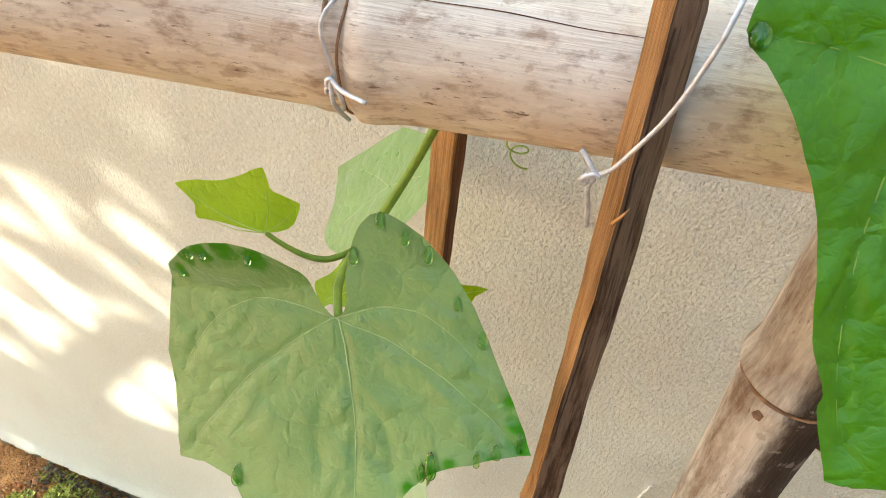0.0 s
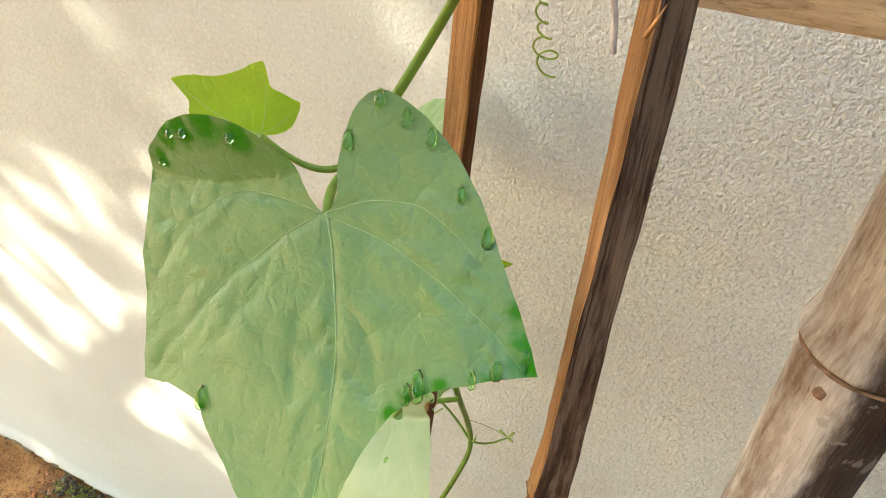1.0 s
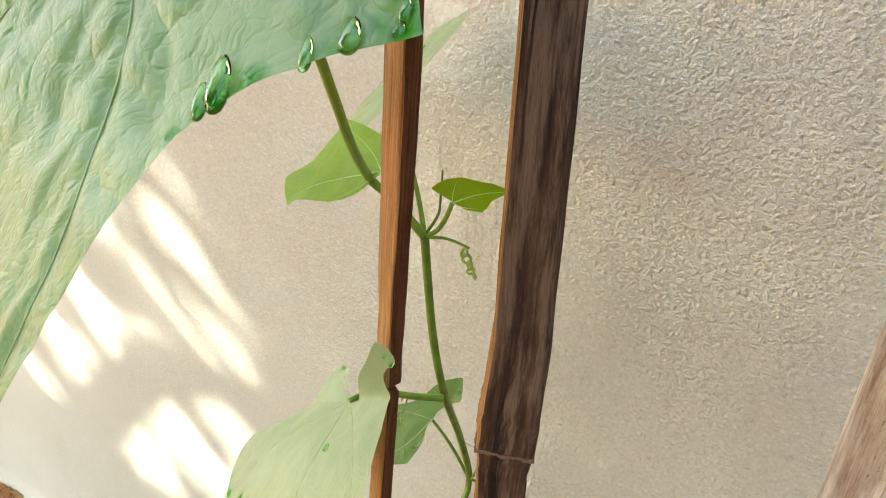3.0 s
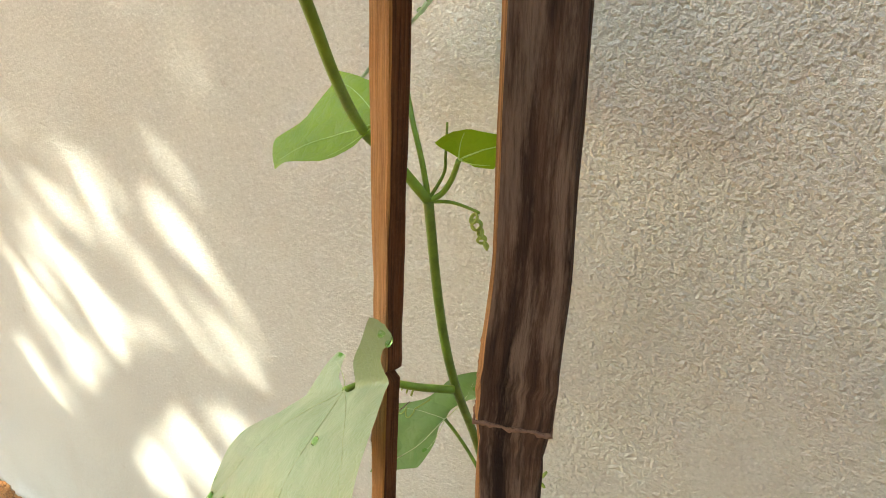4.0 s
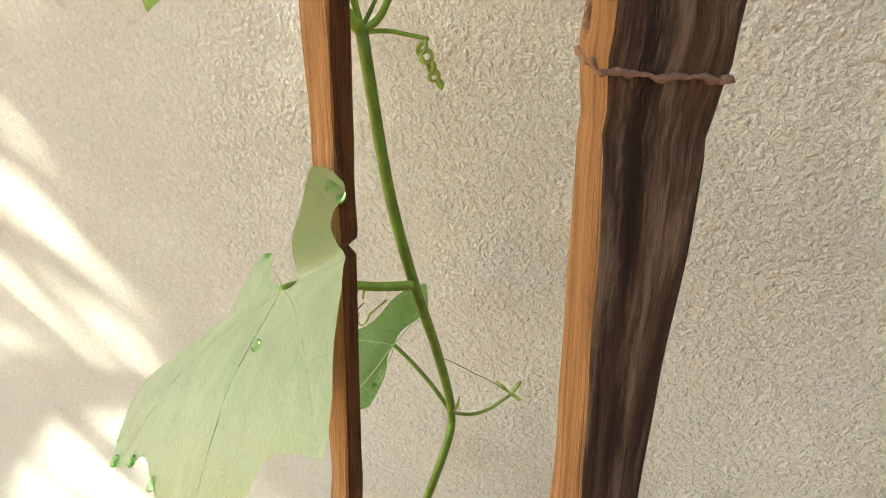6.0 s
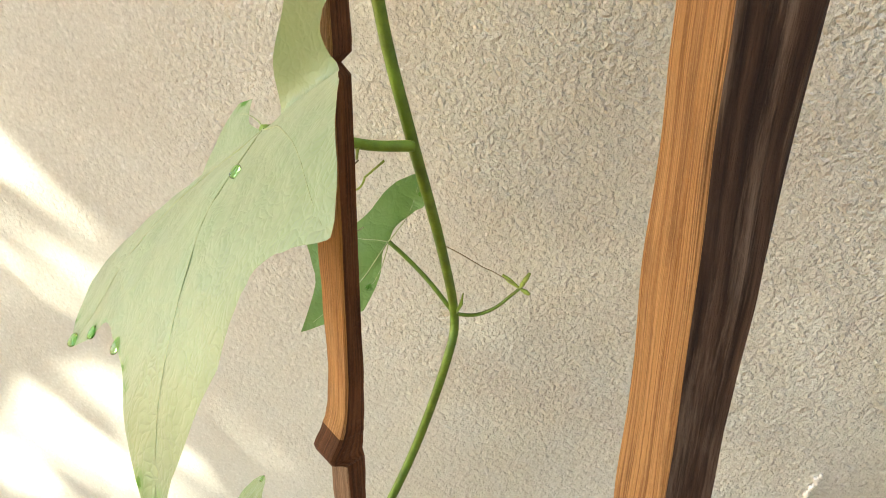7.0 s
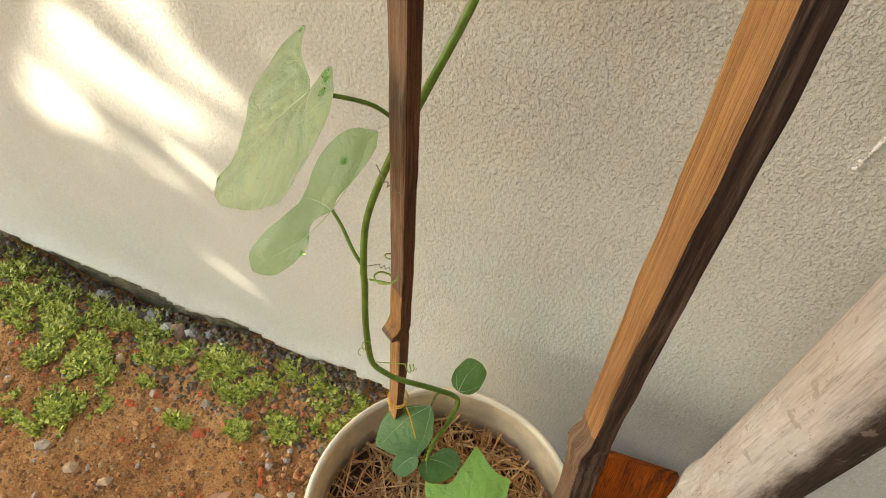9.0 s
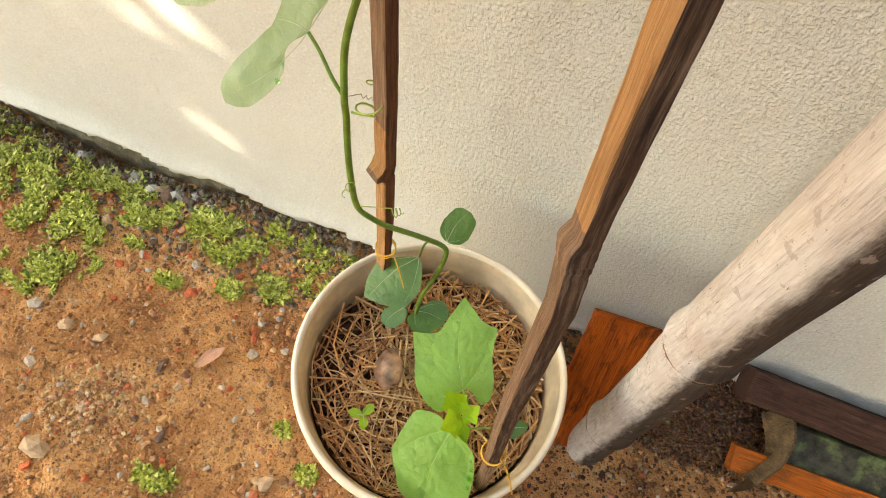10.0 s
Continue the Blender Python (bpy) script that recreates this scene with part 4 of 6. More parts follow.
def stalk(name, plant, path, r0, r1, material, label="", sub=6):
    pts = spline(path, sub)
    n = len(pts)
    return under(tube(name, pts, [r0 + (r1 - r0) * i / (n - 1) for i in range(n)], material, 8, 0.06, r0 * 1000), plant, label)


def curl(name, plant, start, away, axis, turns, size, grow, r, material, label="curled tendril"):
    """A tendril: a straight lead and then a coil about the axis."""
    start, away, axis = Vector(start), Vector(away), Vector(axis).normalized()
    e1 = axis.orthogonal().normalized()
    e2 = axis.cross(e1)
    pts = [start, start + away * 0.5, start + away]
    c0 = start + away - e1 * size
    n = int(turns * 14)
    for i in range(1, n + 1):
        a = 2 * math.pi * turns * i / n
        s = size * (1 - 0.45 * i / n)
        pts.append(c0 + (e1 * math.cos(a) + e2 * math.sin(a)) * s + axis * grow * i / n)
    m = len(pts)
    return under(tube(name, pts, [r * (1 - 0.5 * i / (m - 1)) for i in range(m)], material, 6), plant, label)


def build_climbing_vine():
    vine = thing("gourd_vine", (0.041, 0.225, 0.32), "climbing green gourd vine with large lobed leaves and curled tendrils", "vine")
    lower = [(0.043, 0.228, 0.315), (0.0409, 0.225, 0.376), (0.041, 0.235, 0.416), (0.0489, 0.25, 0.4475), (0.0537, 0.255, 0.493), (0.0496, 0.255, 0.5137), (0.0293, 0.24, 0.5459),
             (0.0047, 0.222, 0.5789), (-0.0085, 0.215, 0.5955), (-0.0219, 0.213, 0.6115), (-0.0266, 0.213, 0.6574), (-0.0292, 0.216, 0.6901), (-0.032, 0.222, 0.7151), (-0.0337, 0.224, 0.7346),
             (-0.0362, 0.235, 0.7762), (-0.0262, 0.245, 0.8257), (-0.0095, 0.255, 0.8807), (0.0062, 0.28, 0.9352), (0.0177, 0.295, 0.9976), (0.017, 0.305, 1.021), (0.0105, 0.288, 1.075),
             (0.002, 0.262, 1.138), (-0.010, 0.257, 1.185), (-0.022, 0.254, 1.249)]
    stalk("stem", vine, lower, 0.0026, 0.0026, STEM, "dark green stem")
    upper = [(-0.022, 0.254, 1.249), (-0.040, 0.247, 1.268), (-0.052, 0.240, 1.280), (-0.044, 0.210, 1.311), (-0.041, 0.190, 1.342), (-0.040, 0.165, 1.385), (-0.045, 0.150, 1.412), (-0.036, 0.143, 1.435), (-0.0274, 0.147, 1.4536),
             (-0.0163, 0.1635, 1.4868), (-0.010, 0.185, 1.515)]
    stalk("stem", vine, upper, 0.0026, 0.0022, STEM_PALE, "fresh green upper stem")
    stalk("side_shoot", vine, [(-0.045, 0.150, 1.412), (-0.055, 0.141, 1.409), (-0.066, 0.138, 1.409), (-0.078, 0.137, 1.4125), (-0.088, 0.137, 1.417)], 0.0019, 0.0012, STEM_PALE)
    # the large drooping leaf
    leaf_blade(vine, (-0.032, 0.0993, 1.421), (0.269, -0.594, -0.758), (-0.127, -0.802, 0.584),
               [(0.0, 0.0), (-0.7, 0.5), (-2.3, 0.5), (-4.2, 1.2), (-4.7, 2.4), (-3.4, 4.3), (-1.4, 5.9), (1.3, 7.2), (4.0, 8.4), (5.1, 8.8), (5.5, 7.2), (6.2, 5.1), (7.1, 3.8), (9.0, 2.6), (11.2, 1.75),
                (13.2, 1.2), (14.0, 0.7), (12.6, -1.5), (9.3, -4.8), (8.3, -5.5), (7.8, -7.4), (7.8, -8.8), (5.6, -8.8), (2.3, -9.0), (-1.4, -8.4), (-2.5, -7.3), (-3.1, -5.8), (-3.25, -4.3), (-2.95, -2.9), (-2.1, -1.6), (-1.1, -1.0), (-0.4, -0.5)],
               [(13.6, 0.6), (5.0, 8.5), (7.5, -8.4), (1.6, 6.7, 0.2), (3.0, -8.4, 0.22)], LEAF_MID, (0.012, -0.046, -0.038, 0.0069, 0.0109, -0.0037),
               lambda u, v: 0.8 * max(0.0, -u - 0.12 * abs(v + 5.0) - 0.9) * max(0.0, min(1.0, -v - 0.8)), 0.17, 0.08, "large pale green lobed leaf with water drops", 1.0, VEIN_MID,
               drops=[(-4.3, 2.1, 0.24, 1.7), (-3.6, 3.2, 0.22, 1.8), (-2.9, 4.2, 0.24, 1.8), (-0.9, 5.5, 0.2, 1.6), (0.6, 6.6, 0.24, 1.9), (-2.7, 0.85, 0.25, 1.8), (5.2, 7.4, 0.25, 1.6), (6.2, 4.6, 0.3, 2.2),
                      (8.2, -5.2, 0.3, 1.8), (-2.6, -6.3, 0.2, 1.6), (-2.6, -5.6, 0.2, 1.7), (-1.6, -7.6, 0.2, 1.3), (-2.5, -3.5, 0.22, 1.8), (5.0, 8.3, 0.16, 1.2), (4.6, 8.35, 0.14, 2.0), (5.6, 6.6, 0.16, 2.4), (6.5, 4.2, 0.2, 2.2), (13.4, 0.65, 0.14, 2.2)],
               # edges are wet; the last five spots paint shade on the folded lobe
               wet_shade_spots=[(4.9, 8.6, 0.9), (4.0, 8.3, 0.75), (3.0, 7.9, 0.55), (5.5, 7.2, 0.4), (6.0, 5.4, 0.55), (6.5, 4.5, 0.75), (7.2, 3.7, 0.6), (13.6, 0.7, 0.8), (12.7, 0.6, 0.6), (8.4, -5.2, 0.35), (-2.8, -5.6, 0.9), (-2.9, -4.4, 0.9), (-2.5, -6.6, 0.8), (-2.6, -3.2, 0.8), (-1.8, -7.5, 0.6)])
    stalk("petiole", vine, [(-0.045, 0.150, 1.412), (-0.043, 0.135, 1.416), (-0.040, 0.118, 1.418), (-0.032, 0.1005, 1.4200)], 0.0026, 0.0020, STEM_PALE)
    # young bright leaf at the shoot's end
    leaf_blade(vine, (-0.0882, 0.137, 1.4171), (-0.972, 0.068, 0.227), (0.072, -0.829, 0.555),
               [(0.0, 0.0), (1.0, 0.35), (2.4, 0.75), (3.4, 1.1), (3.9, 0.5), (5.2, 0.1), (4.4, -0.55), (3.0, -1.35), (1.5, -2.9), (0.7, -2.1), (-0.9, -2.2), (-1.1, -1.2), (-0.8, -0.6)],
               [(4.9, 0.1), (1.5, -2.7), (-0.8, -2.0), (3.2, 0.95)], LEAF_BRIGHT, (0, 0, 0, 0, 0, 0.02), None, 0.25, 0.05, "young yellow-green leaf", 2.0, VEIN_BRIGHT)
    # leaf close to the wall behind the large one
    leaf_blade(vine, (-0.085, 0.3204, 1.3119), (-0.509, -0.345, -0.789), (-0.718, -0.336, 0.61),
               [(5.5, -9.2), (1.6, -7.5), (-2.9, -5.2), (-5.4, 0.0), (-4.9, 4.4), (-2.6, 5.6), (1.4, 5.6), (4.4, 4.4), (7.6, 0.7), (8.2, -2.3), (7.6, -3.2), (6.4, -5.4)],
               [(7.6, -1.0), (5.2, -8.4), (-4.7, 4.0), (-2.7, -4.7)], LEAF_MID, seed=3.0, cell=0.45, label="mid-green leaf close to the wall",
               drops=[(0.6, -4.6, 0.16, 1.3), (-0.6, -4.0, 0.14, 1.3), (1.6, -3.4, 0.16, 1.4), (-1.6, -2.6, 0.15, 1.2), (2.6, -5.0, 0.13, 1.3)])
    stalk("petiole", vine, [(-0.022, 0.254, 1.249), (-0.030, 0.258, 1.266), (-0.045, 0.268, 1.285), (-0.065, 0.290, 1.300), (-0.085, 0.3204, 1.3119)], 0.0015, 0.0012, STEM_PALE)
    # folded leaf hanging behind the stem
    leaf_blade(vine, (-0.0462, 0.2419, 1.2848), (-0.822, -0.158, -0.547), (-0.355, -0.608, 0.71),
               [(0.0, 0.0), (0.6, 0.4), (1.6, 1.0), (3.5, 0.8), (5.9, -0.1), (6.7, 0.0), (7.2, -2.0), (5.5, -2.6), (3.2, -4.1), (2.8, -4.6), (0.3, -2.7), (-0.7, -1.0)],
               [(6.6, -0.6), (2.9, -4.2), (3.4, 0.7)], LEAF_VIVID, (0, 0, 0, 0, 0, 0.03), None, 0.3, 0.05, "half-folded bright green leaf", 4.0, VEIN_BRIGHT)
    # small leaf and flower bud at the upper fork
    leaf_blade(vine, (-0.0109, 0.2597, 1.2724), (0.852, 0.343, 0.395), (0.203, -0.913, 0.355),
               [(0.1, 0.0), (-0.3, 0.4), (-0.9, 1.0), (-0.3, 1.3), (0.7, 1.3), (2.6, 0.5), (3.3, 0.0), (2.2, -0.3), (1.6, -0.8), (0.7, -0.5)],
               [(3.1, 0.0), (0.6, 1.2), (1.5, -0.6)], LEAF_VIVID, (0, 0, 0, 0, 0, 0.05), None, 0.2, 0.04, "small bright green leaf", 5.0, VEIN_BRIGHT)
    stalk("petiole", vine, [(-0.022, 0.254, 1.249), (-0.017, 0.258, 1.2535), (-0.0135, 0.260, 1.262), (-0.0109, 0.2597, 1.2724)], 0.0016, 0.0013, STEM_PALE)
    stalk("petiole", vine, [(-0.022, 0.254, 1.250), (-0.019, 0.261, 1.262), (-0.0195, 0.262, 1.2714), (-0.0205, 0.262, 1.288)], 0.0010, 0.0006, STEM)
    stalk("tendril_base", vine, [(-0.022, 0.254, 1.2485), (-0.014, 0.260, 1.249), (-0.0067, 0.2625, 1.2483), (0.0026, 0.262, 1.248)], 0.0010, 0.0008, STEM_PALE)
    for k in range(5):
        curl("tendril", vine, (0.001 + 0.0017 * k, 0.262, 1.2475 - 0.0036 * k), (0.001, -0.001 * (-1) ** k, -0.001), (0.5 * (-1) ** k, 0.7, -0.4 + 0.2 * k), 2.6, 0.0030 - 0.0002 * k, 0.002 * (-1) ** k, 0.0007, TENDRIL)
    # big oblique leaf caught against the back stick
    leaf_blade(vine, (-0.030, 0.202, 1.1585), (0.2121, -0.8573, -0.4692), (-0.3795, -0.5146, 0.7688),
               [(0.0, 0.0), (0.15, 0.9), (-0.7, 1.6), (-1.2, 2.8), (-1.6, 3.7), (-1.75, 4.2), (-1.6, 4.8), (-1.3, 5.1), (-1.1, 4.7), (-0.9, 4.0), (-0.5, 3.7), (0.5, 4.2), (2.5, 5.4), (4.4, 6.1), (6.2, 6.7), (7.7, 6.8), (7.4, 5.2),
                (7.5, 4.2), (8.3, 3.6), (9.6, 2.8), (11.3, 1.0), (12.3, 0.0), (11.2, -0.8), (9.2, -1.6), (7.7, -2.7), (6.5, -4.1), (6.7, -5.6), (6.5, -7.1), (4.5, -8.3), (2.8, -8.4), (1.9, -7.0), (1.3, -5.0), (0.0, -4.0), (-1.6, -3.2), (-2.4, -2.3),
                (-2.1, -1.3), (-0.9, -1.1)],
               [(12.0, 0.0), (7.5, 6.6), (6.3, -6.9), (-1.9, -2.2)], LEAF_SHEEN_PALE, (0, 0, 0, 0, 0, 0),
               lambda u, v: (0.041 * u * (12.25 - u) if u > 0 else 0.1 * u) + 0.3 * v * (1 if u > 0 else max(0.5, 1 + u * 0.25)) + 2.6 * max(0.0, 0.1 - u) ** 2 / (max(0.0, 0.1 - u) + 0.6) * max(0.0, min(1.0, v / 0.8)),
               0.26, 0.035, "large pale leaf with a raised lobe against the stick", 6.0,
               drops=[(-1.35, 4.55, 0.22, 1.5), (-1.1, 4.75, 0.2, 1.5), (3.3, 1.3, 0.2, 1.2), (6.4, -7.0, 0.2, 1.3), (6.6, -5.2, 0.16, 1.5), (7.6, -2.8, 0.16, 1.8), (12.0, 0.0, 0.2, 1.8)],
               wet_shade_spots=[(6.5, -7.0, 0.5), (6.6, -5.3, 0.5), (6.6, -4.3, 0.35), (5.4, -7.9, 0.35), (8.4, -2.2, 0.35), (9.0, -1.7, 0.3), (12.1, 0.0, 0.7), (11.2, -0.6, 0.35), (-2.3, -1.9, 0.4), (2.5, -8.2, 0.3)])
    stalk("petiole", vine, [(0.004, 0.258, 1.137), (-0.010, 0.246, 1.1395), (-0.022, 0.232, 1.146), (-0.029, 0.214, 1.154), (-0.030, 0.202, 1.1585)], 0.0024, 0.0018, STEM_PALE, "thick pale green leaf stalk")
    curl("tendril", vine, (0.003, 0.258, 1.139), (-0.016, -0.012, 0.001), (1, 0.2, 0), 3.2, 0.0035, -0.010, 0.0006, TENDRIL)
    curl("tendril", vine, (-0.004, 0.246, 1.134), (-0.006, -0.006, -0.006), (0.6, 0.4, -0.3), 2.5, 0.003, -0.012, 0.0005, TENDRIL)
    curl("tendril", vine, (-0.010, 0.234, 1.138), (-0.008, -0.022, -0.010), (1, 0, -0.2), 4.0, 0.0022, 0.020, 0.00035, TENDRIL_DRY, "dry tendril wound round the stick")
    # leaf behind the back stick
    leaf_blade(vine, (-0.0244, 0.3102, 1.0552), (-0.53, -0.475, -0.702), (0.101, -0.858, 0.504),
               [(0.0, 0.0), (-0.9, -0.3), (-2.2, -0.1), (-2.9, 0.0), (-4.0, -1.3), (-2.2, -2.0), (0.5, -2.0), (3.2, -3.3), (4.5, -1.4), (7.0, -0.1), (5.9, 0.5), (3.7, 1.6), (1.8, 1.0), (0.7, 0.2)],
               [(6.4, 0.0), (-3.6, -1.0), (2.9, -2.8), (3.0, 1.1)], LEAF_MID, seed=7.0, label="dark green leaf behind the stick",
               drops=[(2.6, 0.9, 0.15, 1.5), (-3.1, -0.5, 0.16, 1.4)])
    stalk("petiole", vine, [(0.017, 0.305, 1.021), (0.002, 0.308, 1.035), (-0.012, 0.310, 1.046), (-0.0244, 0.3102, 1.0552)], 0.0013, 0.0012, STEM)
    stalk("bud_stalk", vine, [(0.017, 0.305, 1.021), (0.028, 0.308, 1.021), (0.038, 0.310, 1.027), (0.046, 0.311, 1.037), (0.051, 0.311, 1.044)], 0.0011, 0.0008, STEM)
    for d in ((-0.010, 0, 0.006), (0.004, 0.001, 0.010), (0.006, -0.001, -0.002), (0.002, 0, 0.005)):
        e = Vector((0.050, 0.311, 1.043))
        under(tube("flower_bud", [e, e + Vector(d) * 0.6, e + Vector(d)], [0.0006, 0.0014, 0.0008], TENDRIL, 7), vine, "yellow-green flower bud")
    stalk("dry_tendril", vine, [(0.011, 0.289, 1.074), (0.020, 0.296, 1.066), (0.030, 0.304, 1.056), (0.036, 0.306, 1.053), (0.046, 0.310, 1.046)], 0.0003, 0.0002, TENDRIL_DRY)
    under(tube("bract", [(0.018, 0.304, 1.022), (0.021, 0.302, 1.031), (0.0215, 0.302, 1.038)], [0.0008, 0.0011, 0.0003], STEM_PALE, 6), vine)
    # two lower leaves left of the back stick
    leaf_blade(vine, (-0.0523, 0.2053, 0.9047), (-0.357, -0.664, -0.657), (-0.66, -0.319, 0.681),
               [(0.0, 0.0), (-0.4, -1.9), (-1.1, -3.6), (-1.9, -5.0), (-1.8, -6.2), (-0.9, -7.0), (0.4, -7.1), (2.3, -6.0), (3.6, -4.7), (6.2, -2.9), (7.5, -3.1), (7.6, -0.3), (6.8, 1.4), (5.4, 3.8), (3.9, 5.8), (2.3, 5.3), (0.8, 4.4),
                (-0.6, 3.5), (-1.7, 1.6), (-1.5, 0.5), (-0.6, 0.5)],
               [(7.3, -2.4), (3.7, 5.4), (-0.2, -5.5), (5.6, 2.6)], LEAF_SHEEN_GREY, (0, 0, 0, 0, 0, 0),
               lambda u, v: 0.05 * max(0.0, v) + 0.16 * math.sin(v * 1.1 + 0.35 * u), 0.24, 0.10, "pale creased leaf with a browned tip", 8.0,
               drops=[(-1.3, 1.2, 0.2, 1.4), (-0.6, 2.2, 0.18, 1.4), (-1.7, -5.8, 0.18, 1.3)], wet_shade_spots=[(7.4, -2.9, 0.5), (-1.2, 1.6, 0.4)])
    stalk("petiole", vine, [(-0.0262, 0.245, 0.8257), (-0.020, 0.250, 0.850), (-0.030, 0.235, 0.880), (-0.0523, 0.2053, 0.9047)], 0.0015, 0.0012, STEM)
    leaf_blade(vine, (-0.066, 0.241, 0.764), (-0.948, 0.012, -0.318), (-0.25, -0.649, 0.719),
               [(0.0, 0.0), (-0.4, -0.9), (-1.1, -1.8), (-2.3, -3.5), (-2.9, -4.8), (-2.8, -5.8), (-1.5, -5.9), (0.0, -5.5), (1.7, -3.6), (2.3, -1.4), (2.9, -0.1), (4.2, 1.1), (5.5, 2.3), (6.6, 4.0), (6.1, 5.4), (4.2, 5.4), (2.6, 4.2), (1.6, 2.8), (1.7, 1.6),
                (1.2, 0.8)],
               [(2.6, -0.6), (-2.3, -5.2), (5.8, 4.8)], LEAF_SHEEN_GREY, seed=9.0, label="two-lobed pale green leaf", cell=0.26, cup=0.06, drops=[(-0.4, -3.4, 0.22, 1.4), (2.0, 3.4, 0.2, 1.4)], wet_shade_spots=[(1.7, 2.2, 0.35), (-0.5, -3.6, 0.3)])
    stalk("petiole", vine, [(-0.0337, 0.224, 0.7346), (-0.044, 0.228, 0.745), (-0.056, 0.236, 0.756), (-0.066, 0.241, 0.764)], 0.0014, 0.0012, STEM)
    curl("tendril", vine, (-0.0296, 0.225, 0.7198), (0.021, 0.003, 0.002), (0.15, 0.05, 1), 1.6, 0.0105, 0.045, 0.0009, TENDRIL)
    curl("tendril", vine, (-0.033, 0.224, 0.736), (0.010, 0.004, 0.004), (1, 0.1, 0), 5.0, 0.0012, 0.018, 0.0003, TENDRIL_DRY)
    curl("tendril", vine, (-0.0219, 0.213, 0.6115), (0.028, 0.008, 0.004), (0.6, 0.3, 0.3), 2.6, 0.0042, 0.008, 0.0005, TENDRIL)
    curl("tendril", vine, (-0.024, 0.213, 0.640), (0.002, -0.003, 0.012), (0.3, 0.2, 0.9), 2.0, 0.003, -0.02, 0.0004, TENDRIL)
    curl("tendril", vine, (-0.016, 0.206, 0.868), (0.006, -0.004, -0.004), (0.8, 0.1, -0.6), 5.0, 0.0013, 0.016, 0.0004, TENDRIL_DRY, "dry tendril wound round the stick")
    hang = [(0.006, 0.200, 1.515), (0.0095, 0.198, 1.490)]
    for i in range(46):
        a = i * 0.55
        r = 0.0028 if i < 26 else 0.0048
        hang.append((0.0115 + 0.00022 * i + r * math.cos(a), 0.197 + 0.5 * r * math.sin(a * 0.7), 1.487 - 0.0006 * i + 0.6 * r * math.sin(a)))
    under(tube("tendril", spline(hang, 3), 0.0005, TENDRIL, 6), vine, "curled tendril")
    # leaves over the bucket
    leaf_blade(vine, (0.051, 0.2609, 0.5142), (0.232, 0.602, 0.764), (0.1, -0.796, 0.597),
               [(0.0, 0.0), (0.6, 1.2), (1.9, 1.5), (3.7, 1.1), (4.1, -0.2), (3.3, -1.3), (1.4, -1.6), (0.5, -1.2)], [(3.8, 0.0), (1.9, 1.3), (1.6, -1.4)], LEAF_DARK, (0, 0, 0, 0, 0, -0.05), None, 0.25, 0.08, "small dark cupped leaf", 10.0)
    leaf_blade(vine, (0.0276, 0.2523, 0.4749), (-0.439, -0.663, -0.607), (-0.196, -0.588, 0.784),
               [(0.1, 0.1), (2.1, -1.7), (4.2, -2.7), (6.0, -2.2), (7.7, -0.9), (6.5, 1.3), (4.9, 2.9), (2.8, 2.7), (1.2, 1.7)], [(7.2, -0.6), (4.2, -2.3), (4.6, 2.5)], LEAF_DARK, (0, 0, 0, 0, 0, -0.05), None, 0.3, 0.07,
               "drooping dark green leaf", 11.0, drops=[(7.0, -0.9, 0.22, 1.2)])
    stalk("petiole", vine, [(0.036, 0.245, 0.535), (0.031, 0.249, 0.510), (0.0276, 0.2523, 0.4749)], 0.0012, 0.0010, STEM)
    leaf_blade(vine, (0.0261, 0.2251, 0.3879), (-0.246, -0.745, -0.62), (-0.196, -0.588, 0.784), [(-0.1, 0.2), (0.8, -1.3), (2.0, -1.8), (3.1, -1.2), (2.8, 0.3), (0.9, 0.9)], [(2.8, -0.8)], LEAF_DARK, seed=12.0, label="small dark leaf")
    leaf_blade(vine, (0.0393, 0.2272, 0.3879), (0.974, 0.003, -0.227), (0.199, -0.497, 0.845), [(0.0, 0.0), (1.2, 1.9), (2.4, 2.3), (3.6, 1.5), (3.5, -0.4), (2.4, -1.9), (0.8, -2.2), (-0.4, -1.3)], [(3.4, 0.4), (1.2, -1.9), (2.2, 2.0)],
               LEAF_DARK, (0, 0, 0, 0, 0, -0.05), seed=13.0, label="small dark leaf")
    # near leaf hanging in front of the beam
    leaf_blade(vine, (0.1197, 0.1029, 1.5839), (0.288, -0.597, -0.749), (-0.1, -0.796, 0.597),
               [(-1.4, 0.0), (-2.3, -1.2), (-2.3, -3.8), (-1.6, -4.15), (-1.0, -4.1), (-0.6, -3.7), (1.3, -2.8), (3.8, -2.3), (6.4, -2.3), (7.7, -2.0), (8.2, -2.15), (9.4, -2.0), (10.0, -1.9), (10.1, -1.4), (10.0, 0.4), (9.4, 3.5),
                (7.0, 6.2), (2.0, 7.0), (-2.0, 6.0), (-3.4, 3.0)],
               [(10.0, 1.5), (-1.3, -3.7), (6.0, 6.0), (9.6, -1.6)], LEAF_GREEN, (0, 0, 0, 0, 0, 0.02), None, 0.25, 0.17, "large glossy green leaf hanging before the beam", 14.0, STEM_PALE, [(-1.2, -3.85, 0.3, 1.2)])
    stalk("petiole", vine, [(-0.010, 0.185, 1.515), (0.02, 0.186, 1.56), (0.07, 0.155, 1.605), (0.105, 0.115, 1.598), (0.1197, 0.1029, 1.5839)], 0.0020, 0.0015, STEM_PALE)


